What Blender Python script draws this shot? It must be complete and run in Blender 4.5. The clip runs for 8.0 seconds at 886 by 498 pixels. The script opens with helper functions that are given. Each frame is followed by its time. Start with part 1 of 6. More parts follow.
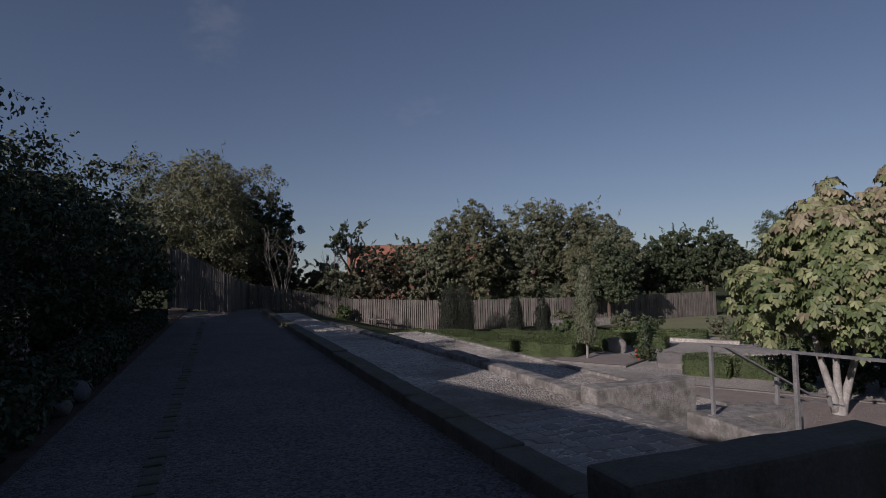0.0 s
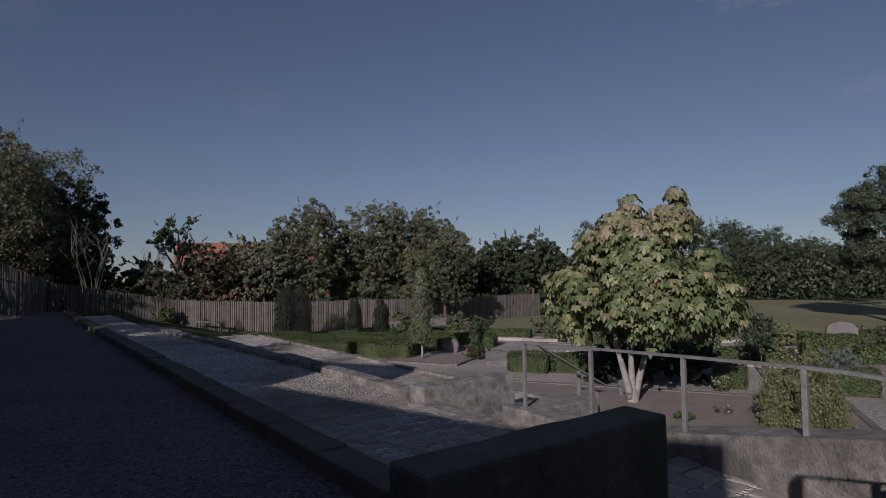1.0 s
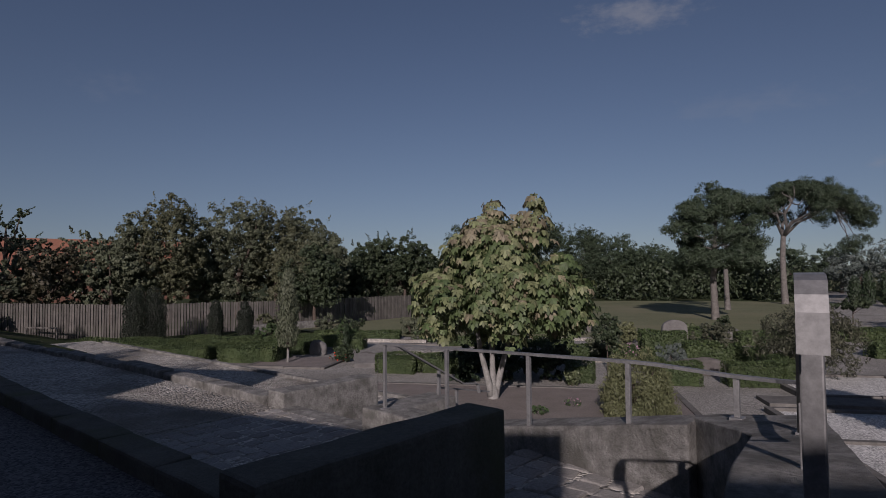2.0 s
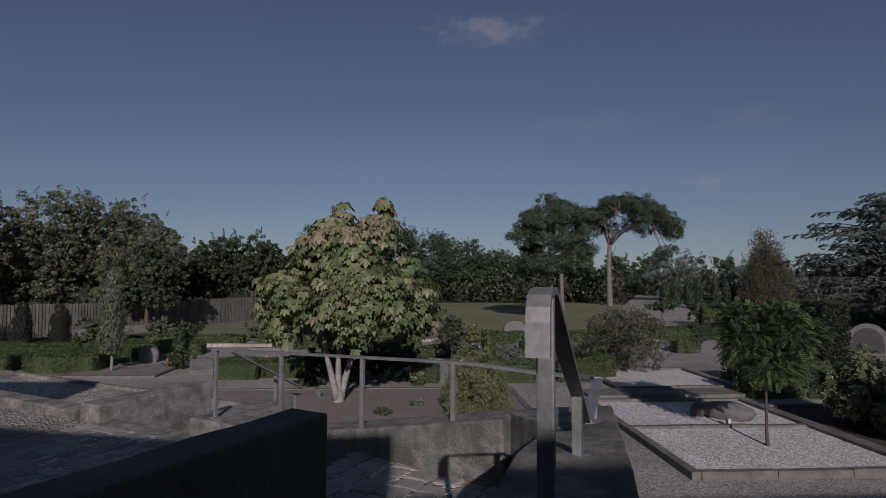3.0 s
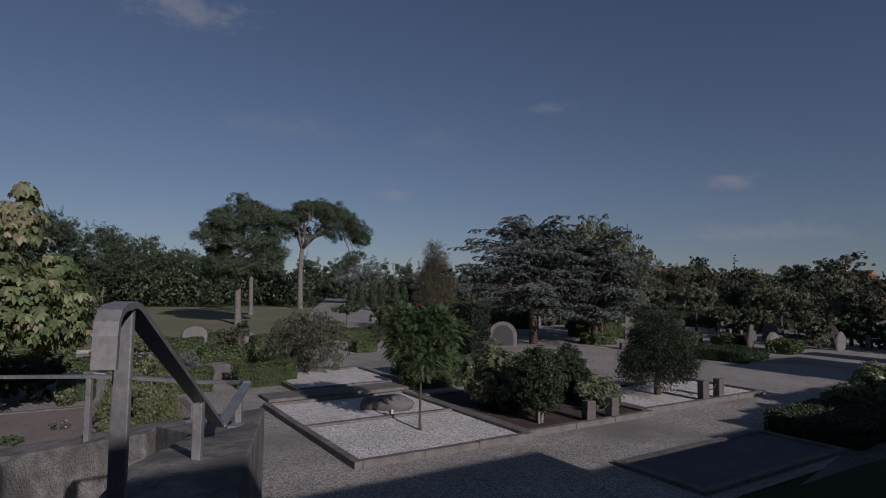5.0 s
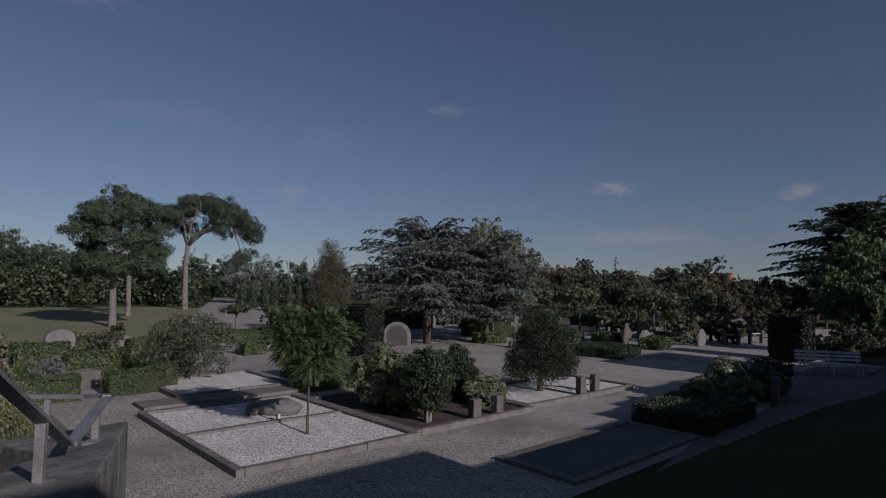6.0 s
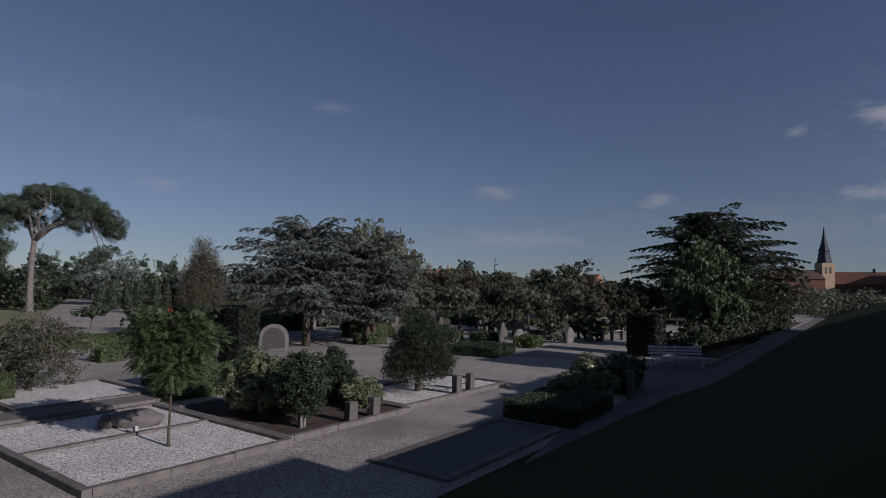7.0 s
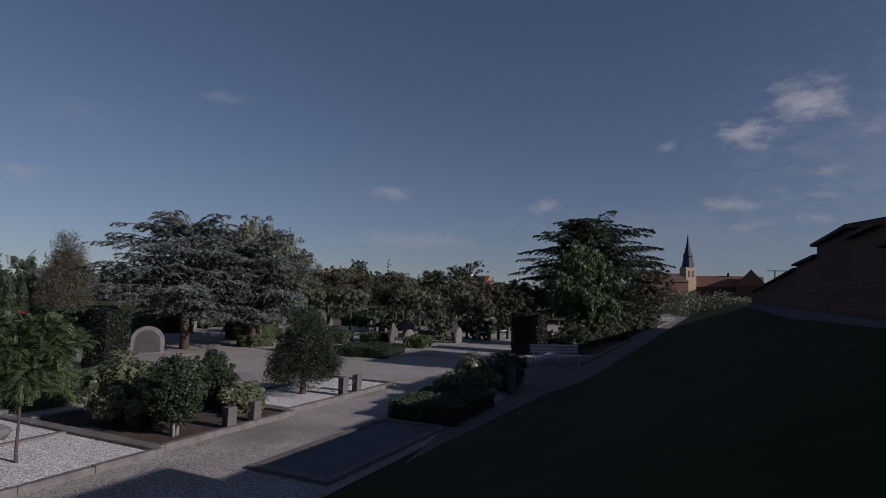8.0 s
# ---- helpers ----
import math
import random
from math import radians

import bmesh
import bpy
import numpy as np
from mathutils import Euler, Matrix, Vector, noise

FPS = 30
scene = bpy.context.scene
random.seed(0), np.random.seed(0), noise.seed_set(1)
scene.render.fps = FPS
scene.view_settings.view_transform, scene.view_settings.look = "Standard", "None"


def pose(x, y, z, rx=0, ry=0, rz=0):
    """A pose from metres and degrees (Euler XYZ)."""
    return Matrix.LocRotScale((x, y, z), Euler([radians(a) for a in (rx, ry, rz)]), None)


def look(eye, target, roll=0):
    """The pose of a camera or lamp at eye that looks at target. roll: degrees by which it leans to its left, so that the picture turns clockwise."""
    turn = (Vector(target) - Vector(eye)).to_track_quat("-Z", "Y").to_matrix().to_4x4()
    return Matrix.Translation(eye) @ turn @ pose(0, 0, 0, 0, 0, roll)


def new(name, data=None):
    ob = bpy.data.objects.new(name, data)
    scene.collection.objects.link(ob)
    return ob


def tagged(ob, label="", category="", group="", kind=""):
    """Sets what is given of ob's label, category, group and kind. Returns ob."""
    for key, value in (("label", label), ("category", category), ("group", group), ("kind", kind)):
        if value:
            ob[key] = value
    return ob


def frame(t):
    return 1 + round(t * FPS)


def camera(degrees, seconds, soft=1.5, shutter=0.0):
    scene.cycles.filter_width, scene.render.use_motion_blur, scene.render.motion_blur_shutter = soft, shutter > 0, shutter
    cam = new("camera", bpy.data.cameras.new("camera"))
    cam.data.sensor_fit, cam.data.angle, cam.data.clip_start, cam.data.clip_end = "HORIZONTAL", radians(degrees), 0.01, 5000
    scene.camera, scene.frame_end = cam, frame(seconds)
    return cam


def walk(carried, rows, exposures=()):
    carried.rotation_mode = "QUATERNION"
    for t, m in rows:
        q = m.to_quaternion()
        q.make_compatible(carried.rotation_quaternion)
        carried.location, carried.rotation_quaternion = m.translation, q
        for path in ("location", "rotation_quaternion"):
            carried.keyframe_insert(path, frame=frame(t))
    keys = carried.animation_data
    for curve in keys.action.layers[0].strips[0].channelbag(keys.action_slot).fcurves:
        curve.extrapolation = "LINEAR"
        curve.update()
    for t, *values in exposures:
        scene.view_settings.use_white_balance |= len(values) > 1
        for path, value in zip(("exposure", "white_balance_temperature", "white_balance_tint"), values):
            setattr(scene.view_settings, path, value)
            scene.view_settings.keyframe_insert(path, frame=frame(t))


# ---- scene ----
cam = camera(74.7, 8.0, soft=0.5)
PATH = [
    (0, (0.564, 0.393, 2.883), (2.124, 1.641, 2.978), -1.5),
    (0.5, (0.559, 0.329, 2.896), (2.281, 1.342, 2.986), -1.2),
    (1, (0.593, 0.27, 2.887), (2.429, 1.058, 2.976), -0.8),
    (1.5, (0.625, 0.211, 2.883), (2.537, 0.791, 2.972), -0.6),
    (3, (0.556, -0.004, 2.906), (2.55, -0.123, 3.001), 0.2),
    (3.5, (0.516, -0.077, 2.917), (2.467, -0.505, 3.017), 0.7),
    (4, (0.462, -0.114, 2.92), (2.336, -0.804, 3.026), 0.8),
    (4.5, (0.399, -0.145, 2.917), (2.177, -1.055, 3.03), 0.9),
    (6, (0.139, -0.206, 3.002), (1.602, -1.566, 3.123), 1.3),
    (6.5, (0.07, -0.239, 3.012), (1.398, -1.729, 3.138), 1.4),
    (7, (0.025, -0.277, 3.04), (1.191, -1.897, 3.171), 1.4),
    (7.5, (-0.049, -0.277, 3.037), (0.96, -1.997, 3.176), 1.5),
    (8, (-0.16, -0.267, 3.067), (0.694, -2.069, 3.209), 1.7),
]
walk(cam, [(t, look(eye, target, roll)) for t, eye, target, roll in PATH], [(0.0, -0.2, 6850, 26), (0.8, -0.32, 6800, 26), (1.5, -0.46, 6750, 26), (3.0, -0.62, 6650, 25), (4.5, -0.62, 6550, 25), (6.5, -0.43, 6450, 26), (8.0, -0.33, 6450, 26)])

# ---------------------------------------------------------------- light
SUN_AZ, SUN_EL = 270.0, 22.5
sun_dir = Vector((math.sin(radians(SUN_AZ)) * math.cos(radians(SUN_EL)), math.cos(radians(SUN_AZ)) * math.cos(radians(SUN_EL)), math.sin(radians(SUN_EL))))
sun_data = bpy.data.lights.new("sun", "SUN")
sun_data.energy, sun_data.angle, sun_data.color = 4.2, radians(0.53), (1.0, 0.975, 0.93)
sun = new("sun", sun_data)
sun.matrix_world = look(sun_dir * 60, (0, 0, 0))

# clouds: direction, half width, half height, density
CLOUDS = [((0.905, -0.125, 0.396), 0.10, 0.022, 0.5), ((0.698, -0.654, 0.290), 0.035, 0.012, 0.32), ((0.871, -0.467, 0.149), 0.035, 0.013, 0.42),
          ((0.470, -0.875, 0.085), 0.13, 0.018, 0.42), ((0.505, -0.848, 0.163), 0.04, 0.015, 0.5), ((-0.121, -0.952, 0.285), 0.055, 0.034, 0.95),
          ((-0.043, -0.967, 0.248), 0.05, 0.024, 0.9), ((-0.017, -0.989, 0.147), 0.045, 0.016, 0.8), ((-0.146, -0.971, 0.188), 0.035, 0.014, 0.7),
          ((-0.133, -0.979, 0.153), 0.055, 0.009, 0.45), ((-0.04, -0.993, 0.112), 0.035, 0.011, 0.55), ((-0.133, -0.984, 0.121), 0.04, 0.011, 0.6),
          ((0.072, -0.969, 0.236), 0.018, 0.010, 0.5), ((0.263, -0.954, 0.144), 0.03, 0.015, 0.55), ((-0.202, -0.948, 0.246), 0.035, 0.014, 0.6),
          ((-0.24, -0.95, 0.19), 0.26, 0.16, 0.2), ((0.1, -0.985, 0.1), 0.3, 0.05, 0.16), ((0.92, -0.29, 0.25), 0.12, 0.022, 0.12), ((0.463, 0.795, 0.392), 0.05, 0.06, 0.12), ((0.70, 0.60, 0.28), 0.06, 0.03, 0.10), ((0.80, -0.5, 0.235), 0.07, 0.03, 0.12)]
world = bpy.data.worlds.new("sky")
scene.world = world
world.use_nodes = True
wt = world.node_tree
wt.nodes.clear()
wout = wt.nodes.new("ShaderNodeOutputWorld")
wbg = wt.nodes.new("ShaderNodeBackground")
sky = wt.nodes.new("ShaderNodeTexSky")
sky.sky_type, sky.sun_disc = "NISHITA", False
sky.sun_elevation, sky.sun_rotation = radians(SUN_EL), radians(SUN_AZ)
sky.altitude, sky.air_density, sky.dust_density, sky.ozone_density = 0, 1.0, 0.6, 2.5
wbg.inputs["Strength"].default_value = 0.064
coord = wt.nodes.new("ShaderNodeTexCoord")
lift = wt.nodes.new("ShaderNodeMapping")
lift.inputs["Location"].default_value = (0, 0, 0.05)
wt.links.new(coord.outputs["Generated"], lift.inputs["Vector"])
wt.links.new(lift.outputs["Vector"], sky.inputs["Vector"])
wn = wt.nodes.new("ShaderNodeTexNoise")
wn.inputs["Scale"].default_value, wn.inputs["Detail"].default_value, wn.inputs["Roughness"].default_value = 26, 6, 0.6
stretch = wt.nodes.new("ShaderNodeMapping")
stretch.inputs["Scale"].default_value = (1, 1, 2.2)
wt.links.new(coord.outputs["Generated"], stretch.inputs["Vector"])
wt.links.new(stretch.outputs["Vector"], wn.inputs["Vector"])
total = None
for d, w, h, a in CLOUDS:
    sub = wt.nodes.new("ShaderNodeVectorMath")
    sub.operation = "SUBTRACT"
    sub.inputs[1].default_value = d
    wt.links.new(coord.outputs["Generated"], sub.inputs[0])
    mul = wt.nodes.new("ShaderNodeVectorMath")
    mul.operation = "MULTIPLY"
    mul.inputs[1].default_value = (1 / w, 1 / w, 1 / h)
    wt.links.new(sub.outputs[0], mul.inputs[0])
    ln = wt.nodes.new("ShaderNodeVectorMath")
    ln.operation = "LENGTH"
    wt.links.new(mul.outputs[0], ln.inputs[0])
    add = wt.nodes.new("ShaderNodeMath")
    add.operation = "MULTIPLY_ADD"
    add.inputs[1].default_value, add.inputs[2].default_value = -2.6, 1.3
    wt.links.new(wn.outputs["Fac"], add.inputs[0])
    both = wt.nodes.new("ShaderNodeMath")
    wt.links.new(ln.outputs["Value"], both.inputs[0])
    wt.links.new(add.outputs[0], both.inputs[1])
    rng_node = wt.nodes.new("ShaderNodeMapRange")
    rng_node.interpolation_type = "SMOOTHSTEP"
    rng_node.inputs["From Min"].default_value, rng_node.inputs["From Max"].default_value = 1.2, -0.25
    rng_node.inputs["To Min"].default_value, rng_node.inputs["To Max"].default_value = 0, a
    wt.links.new(both.outputs[0], rng_node.inputs["Value"])
    if total is None:
        total = rng_node.outputs["Result"]
    else:
        mx = wt.nodes.new("ShaderNodeMath")
        mx.operation = "MAXIMUM"
        wt.links.new(total, mx.inputs[0])
        wt.links.new(rng_node.outputs["Result"], mx.inputs[1])
        total = mx.outputs[0]
wmix = wt.nodes.new("ShaderNodeMix")
wmix.data_type = "RGBA"
wmix.inputs["B"].default_value = (5.0, 5.55, 6.1, 1)
wt.links.new(total, wmix.inputs["Factor"])
wt.links.new(sky.outputs["Color"], wmix.inputs["A"])
wt.links.new(wmix.outputs["Result"], wbg.inputs["Color"])
wt.links.new(wbg.outputs["Background"], wout.inputs["Surface"])


# ---------------------------------------------------------------- materials
def material(name, base, second, rough=0.9, scale=3.0, fine=60.0, bump=0.3, distance=0.01, metal=0.0, kind="noise", spread=0.35, translucent=0.0, spec=0.3, third=None, streak=0.0):
    """A surface with a broad stain pattern, a fine grain and a relief, in metres."""
    m = bpy.data.materials.new(name)
    m.use_nodes = True
    nt = m.node_tree
    nt.nodes.clear()
    N, L = nt.nodes.new, nt.links.new
    out = N("ShaderNodeOutputMaterial")
    bsdf = N("ShaderNodeBsdfPrincipled")
    bsdf.inputs["Roughness"].default_value, bsdf.inputs["Metallic"].default_value = rough, metal
    bsdf.inputs["Specular IOR Level"].default_value = spec
    tc = N("ShaderNodeTexCoord")
    broad = N("ShaderNodeTexNoise")
    broad.inputs["Scale"].default_value, broad.inputs["Detail"].default_value, broad.inputs["Roughness"].default_value = scale, 6, 0.65
    L(tc.outputs["Object"], broad.inputs["Vector"])
    ramp = N("ShaderNodeMapRange")
    ramp.inputs["From Min"].default_value, ramp.inputs["From Max"].default_value = 0.5 - spread / 2, 0.5 + spread / 2
    L(broad.outputs["Fac"], ramp.inputs["Value"])
    mix = N("ShaderNodeMix")
    mix.data_type = "RGBA"
    mix.inputs["A"].default_value, mix.inputs["B"].default_value = (*base, 1), (*second, 1)
    L(ramp.outputs["Result"], mix.inputs["Factor"])
    color = mix.outputs["Result"]
    if kind == "leaf":
        geo = N("ShaderNodeNewGeometry")
        hsv = N("ShaderNodeHueSaturation")
        vr = N("ShaderNodeMapRange")
        vr.inputs["To Min"].default_value, vr.inputs["To Max"].default_value = 0.68, 1.34
        L(geo.outputs["Random Per Island"], vr.inputs["Value"])
        L(vr.outputs["Result"], hsv.inputs["Value"])
        L(color, hsv.inputs["Color"])
        color = hsv.outputs["Color"]
        height = broad.outputs["Fac"]
    elif kind in ("stones", "pebble"):
        vor = N("ShaderNodeTexVoronoi")
        vor.inputs["Scale"].default_value = fine
        L(tc.outputs["Object"], vor.inputs["Vector"])
        vr = N("ShaderNodeMapRange")
        vr.inputs["To Min"].default_value, vr.inputs["To Max"].default_value = (0.45, 1.5) if kind == "stones" else (0.68, 1.32)
        sep = N("ShaderNodeSeparateColor")
        L(vor.outputs["Color"], sep.inputs["Color"])
        L(sep.outputs["Red"], vr.inputs["Value"])
        hsv = N("ShaderNodeHueSaturation")
        L(vr.outputs["Result"], hsv.inputs["Value"])
        L(color, hsv.inputs["Color"])
        color = hsv.outputs["Color"]
        inv = N("ShaderNodeMath")
        inv.operation = "SUBTRACT"
        inv.inputs[0].default_value = 1.0
        L(vor.outputs["Distance"], inv.inputs[1])
        height = inv.outputs[0]
    else:
        grain = N("ShaderNodeTexNoise")
        grain.inputs["Scale"].default_value, grain.inputs["Detail"].default_value, grain.inputs["Roughness"].default_value = fine, 8, 0.7
        L(tc.outputs["Object"], grain.inputs["Vector"])
        vr = N("ShaderNodeMapRange")
        vr.inputs["From Min"].default_value, vr.inputs["From Max"].default_value = 0.25, 0.75
        vr.inputs["To Min"].default_value, vr.inputs["To Max"].default_value = 0.68, 1.32
        L(grain.outputs["Fac"], vr.inputs["Value"])
        hsv = N("ShaderNodeHueSaturation")
        L(vr.outputs["Result"], hsv.inputs["Value"])
        L(color, hsv.inputs["Color"])
        color = hsv.outputs["Color"]
        height = grain.outputs["Fac"]
    if kind in ("board", "plain_piece"):
        info = N("ShaderNodeObjectInfo")
        geo = N("ShaderNodeNewGeometry")
        addr = N("ShaderNodeMath")
        L(info.outputs["Random"], addr.inputs[0])
        L(geo.outputs["Random Per Island"], addr.inputs[1])
        vr2 = N("ShaderNodeMapRange")
        vr2.inputs["From Max"].default_value = 2.0
        vr2.inputs["To Min"].default_value, vr2.inputs["To Max"].default_value = 0.55, 1.45
        L(addr.outputs[0], vr2.inputs["Value"])
        hs2 = N("ShaderNodeHueSaturation")
        L(vr2.outputs["Result"], hs2.inputs["Value"])
        L(color, hs2.inputs["Color"])
        color = hs2.outputs["Color"]
    if third:
        patch = N("ShaderNodeTexNoise")
        patch.inputs["Scale"].default_value, patch.inputs["Detail"].default_value = scale * 0.37, 7
        L(tc.outputs["Object"], patch.inputs["Vector"])
        pr = N("ShaderNodeMapRange")
        pr.inputs["From Min"].default_value, pr.inputs["From Max"].default_value = 0.52, 0.68
        L(patch.outputs["Fac"], pr.inputs["Value"])
        mx = N("ShaderNodeMix")
        mx.data_type = "RGBA"
        mx.inputs["B"].default_value = (*third, 1)
        L(pr.outputs["Result"], mx.inputs["Factor"])
        L(color, mx.inputs["A"])
        color = mx.outputs["Result"]
    if streak:
        runs = N("ShaderNodeMapping")
        runs.inputs["Scale"].default_value = (7.0, 7.0, 0.9)
        L(tc.outputs["Object"], runs.inputs["Vector"])
        rain = N("ShaderNodeTexNoise")
        rain.inputs["Scale"].default_value, rain.inputs["Detail"].default_value = 1.6, 6
        L(runs.outputs["Vector"], rain.inputs["Vector"])
        rr = N("ShaderNodeMapRange")
        rr.inputs["From Min"].default_value, rr.inputs["From Max"].default_value = 0.4, 0.66
        rr.inputs["To Min"].default_value, rr.inputs["To Max"].default_value = 1.0 + streak * 0.3, 1.0 - streak
        L(rain.outputs["Fac"], rr.inputs["Value"])
        hs3 = N("ShaderNodeHueSaturation")
        L(rr.outputs["Result"], hs3.inputs["Value"])
        L(color, hs3.inputs["Color"])
        color = hs3.outputs["Color"]
    L(color, bsdf.inputs["Base Color"])
    if bump:
        bp = N("ShaderNodeBump")
        bp.inputs["Strength"].default_value, bp.inputs["Distance"].default_value = bump, distance
        L(height, bp.inputs["Height"])
        L(bp.outputs["Normal"], bsdf.inputs["Normal"])
    if translucent:
        tr = N("ShaderNodeBsdfTranslucent")
        L(color, tr.inputs["Color"])
        ms = N("ShaderNodeMixShader")
        ms.inputs[0].default_value = translucent
        L(bsdf.outputs[0], ms.inputs[1])
        L(tr.outputs[0], ms.inputs[2])
        L(ms.outputs[0], out.inputs["Surface"])
    else:
        L(bsdf.outputs[0], out.inputs["Surface"])
    return m


def leaf(name, a, b, rough=0.55, translucent=0.25, scale=1.2):
    return material(name, a, b, rough=rough, scale=scale, kind="leaf", bump=0, translucent=translucent, spec=0.35)


M_GRAVEL = material("lower_gravel", (0.345, 0.327, 0.298), (0.25, 0.237, 0.213), scale=0.7, fine=46, kind="stones", bump=0.35, distance=0.01, third=(0.185, 0.173, 0.153))
# gravel of the shaded paths, part of their shade put into its dark colour
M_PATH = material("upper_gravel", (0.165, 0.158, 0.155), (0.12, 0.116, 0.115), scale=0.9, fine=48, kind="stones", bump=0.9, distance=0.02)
M_PALE = material("pale_granite_chippings", (0.60, 0.588, 0.56), (0.47, 0.46, 0.435), scale=1.2, fine=44, kind="stones", bump=0.4, distance=0.01)
M_STRIP = material("terrace_gravel", (0.50, 0.47, 0.425), (0.34, 0.32, 0.285), scale=1.1, fine=30, kind="stones", bump=1.0, distance=0.03, third=(0.2, 0.18, 0.15))
M_SOIL = material("raked_soil", (0.21, 0.182, 0.166), (0.265, 0.232, 0.212), scale=2.0, fine=30, bump=0.8, distance=0.03)
M_DARKSOIL = material("dark_soil", (0.06, 0.045, 0.035), (0.10, 0.075, 0.06), scale=3.0, fine=30, bump=0.9, distance=0.04)
M_GRASS = material("mown_grass", (0.044, 0.060, 0.030), (0.068, 0.082, 0.042), spec=0.03, scale=0.5, fine=55, bump=0.9, distance=0.03, third=(0.07, 0.07, 0.046))
M_LAWN = material("dry_lawn", (0.145, 0.158, 0.085), (0.20, 0.20, 0.115), scale=0.35, fine=40, bump=0.35, distance=0.02, third=(0.225, 0.21, 0.13))
M_CONCRETE = material("weathered_concrete", (0.31, 0.302, 0.282), (0.145, 0.14, 0.13), scale=7.0, fine=48, bump=1.0, distance=0.022, spread=0.28, third=(0.125, 0.122, 0.108), streak=0.1)
# mossy stone of the kerb; on the parapet this dark tone paints in shade
M_COPING = material("mossy_and_shade_dark_coping", (0.14, 0.13, 0.112), (0.085, 0.082, 0.065), scale=3.2, fine=40, bump=0.7, distance=0.012, third=(0.09, 0.095, 0.05))
M_COBBLE = material("cobble_stone", (0.30, 0.285, 0.265), (0.19, 0.18, 0.168), scale=8, fine=70, bump=0.5, distance=0.006, kind="plain_piece")
M_KERB = material("grave_kerb_stone", (0.19, 0.18, 0.166), (0.115, 0.109, 0.10), scale=4, fine=60, bump=0.5, distance=0.008)
M_GRANITE = material("grey_granite", (0.185, 0.178, 0.17), (0.12, 0.115, 0.11), scale=5, fine=110, bump=0.4, distance=0.005, rough=0.75)
M_REDGRANITE = material("reddish_granite", (0.135, 0.124, 0.115), (0.088, 0.08, 0.075), scale=5, fine=100, bump=0.45, distance=0.006, rough=0.8)
M_DARKSTONE = material("dark_polished_stone", (0.07, 0.068, 0.066), (0.11, 0.105, 0.10), scale=5, fine=90, bump=0.15, distance=0.003, rough=0.4, spec=0.5)
M_PANEL = material("honed_slate", (0.07, 0.07, 0.068), (0.05, 0.05, 0.048), scale=4, fine=80, bump=0.2, distance=0.003, rough=0.6)
M_DARKROOF = material("aged_red_tile", (0.21, 0.10, 0.07), (0.15, 0.08, 0.058), scale=1.0, fine=8, bump=0.5, distance=0.03)
M_METAL = material("galvanised_steel", (0.28, 0.28, 0.278), (0.19, 0.19, 0.192), scale=9, fine=60, bump=0.12, distance=0.002, rough=0.5, metal=0.35, spec=0.5)
M_FENCE = material("weathered_larch", (0.15, 0.138, 0.125), (0.088, 0.081, 0.074), scale=2.2, fine=14, bump=0.5, distance=0.006, kind="board")
M_BARK = material("dark_bark", (0.13, 0.10, 0.08), (0.07, 0.055, 0.045), scale=6, fine=26, bump=1.0, distance=0.03)
M_PINEBARK = material("pine_bark", (0.205, 0.19, 0.175), (0.12, 0.11, 0.10), scale=5, fine=18, bump=1.0, distance=0.04)
M_PALEBARK = material("pale_smooth_bark", (0.33, 0.322, 0.305), (0.20, 0.194, 0.182), scale=7, fine=30, bump=0.6, distance=0.01, third=(0.20, 0.19, 0.165))
M_BRICK = material("dark_red_brick", (0.17, 0.085, 0.06), (0.11, 0.06, 0.045), scale=2.0, fine=30, bump=0.6, distance=0.01, kind="plain_piece")
M_ROOF = material("red_clay_tile", (0.33, 0.145, 0.095), (0.25, 0.11, 0.075), scale=1.2, fine=12, bump=0.7, distance=0.03)
M_TILE = material("brown_roof_tile", (0.10, 0.065, 0.05), (0.065, 0.045, 0.038), scale=2.2, fine=14, bump=0.7, distance=0.03)
M_WHITE = material("white_paint", (0.74, 0.73, 0.72), (0.60, 0.60, 0.60), scale=6, fine=40, bump=0.2, distance=0.003, rough=0.5)
# white dimmed to put the bench's shade into its paint; crane and lantern share it
M_BENCH = material("dimmed_white_paint", (0.50, 0.50, 0.51), (0.36, 0.36, 0.37), scale=6, fine=40, bump=0.2, distance=0.003, rough=0.6)
M_COPPER = material("dark_slate_spire", (0.045, 0.055, 0.075), (0.03, 0.036, 0.05), scale=1.0, fine=4, bump=0.4, distance=0.05, rough=0.6)
M_YELLOWBRICK = material("yellow_brick", (0.42, 0.33, 0.22), (0.33, 0.26, 0.18), scale=1.0, fine=5, bump=0.3, distance=0.03)
M_SLAB = material("blue_grey_slab", (0.125, 0.13, 0.142), (0.09, 0.095, 0.105), scale=2.5, fine=50, bump=0.4, distance=0.006)
M_PINK = leaf("pink_petals", (0.55, 0.27, 0.38), (0.62, 0.45, 0.52))
M_RED = leaf("red_petals", (0.50, 0.03, 0.02), (0.62, 0.07, 0.03))
M_WPETAL = leaf("white_petals", (0.75, 0.74, 0.70), (0.65, 0.62, 0.6))
L_CHESTNUT = leaf("chestnut_leaf", (0.15, 0.18, 0.08), (0.24, 0.258, 0.135), translucent=0.22, scale=0.9)
L_CHESTNUT_DRY = leaf("chestnut_leaf_browned", (0.20, 0.17, 0.115), (0.27, 0.245, 0.15), translucent=0.2, scale=2.0)
L_CHESTNUT_GREEN = leaf("chestnut_leaf_green", (0.075, 0.118, 0.045), (0.135, 0.175, 0.078), translucent=0.22, scale=0.9)
L_BLACKYEW = leaf("black_yew_needles", (0.008, 0.014, 0.008), (0.016, 0.024, 0.013), translucent=0.03)
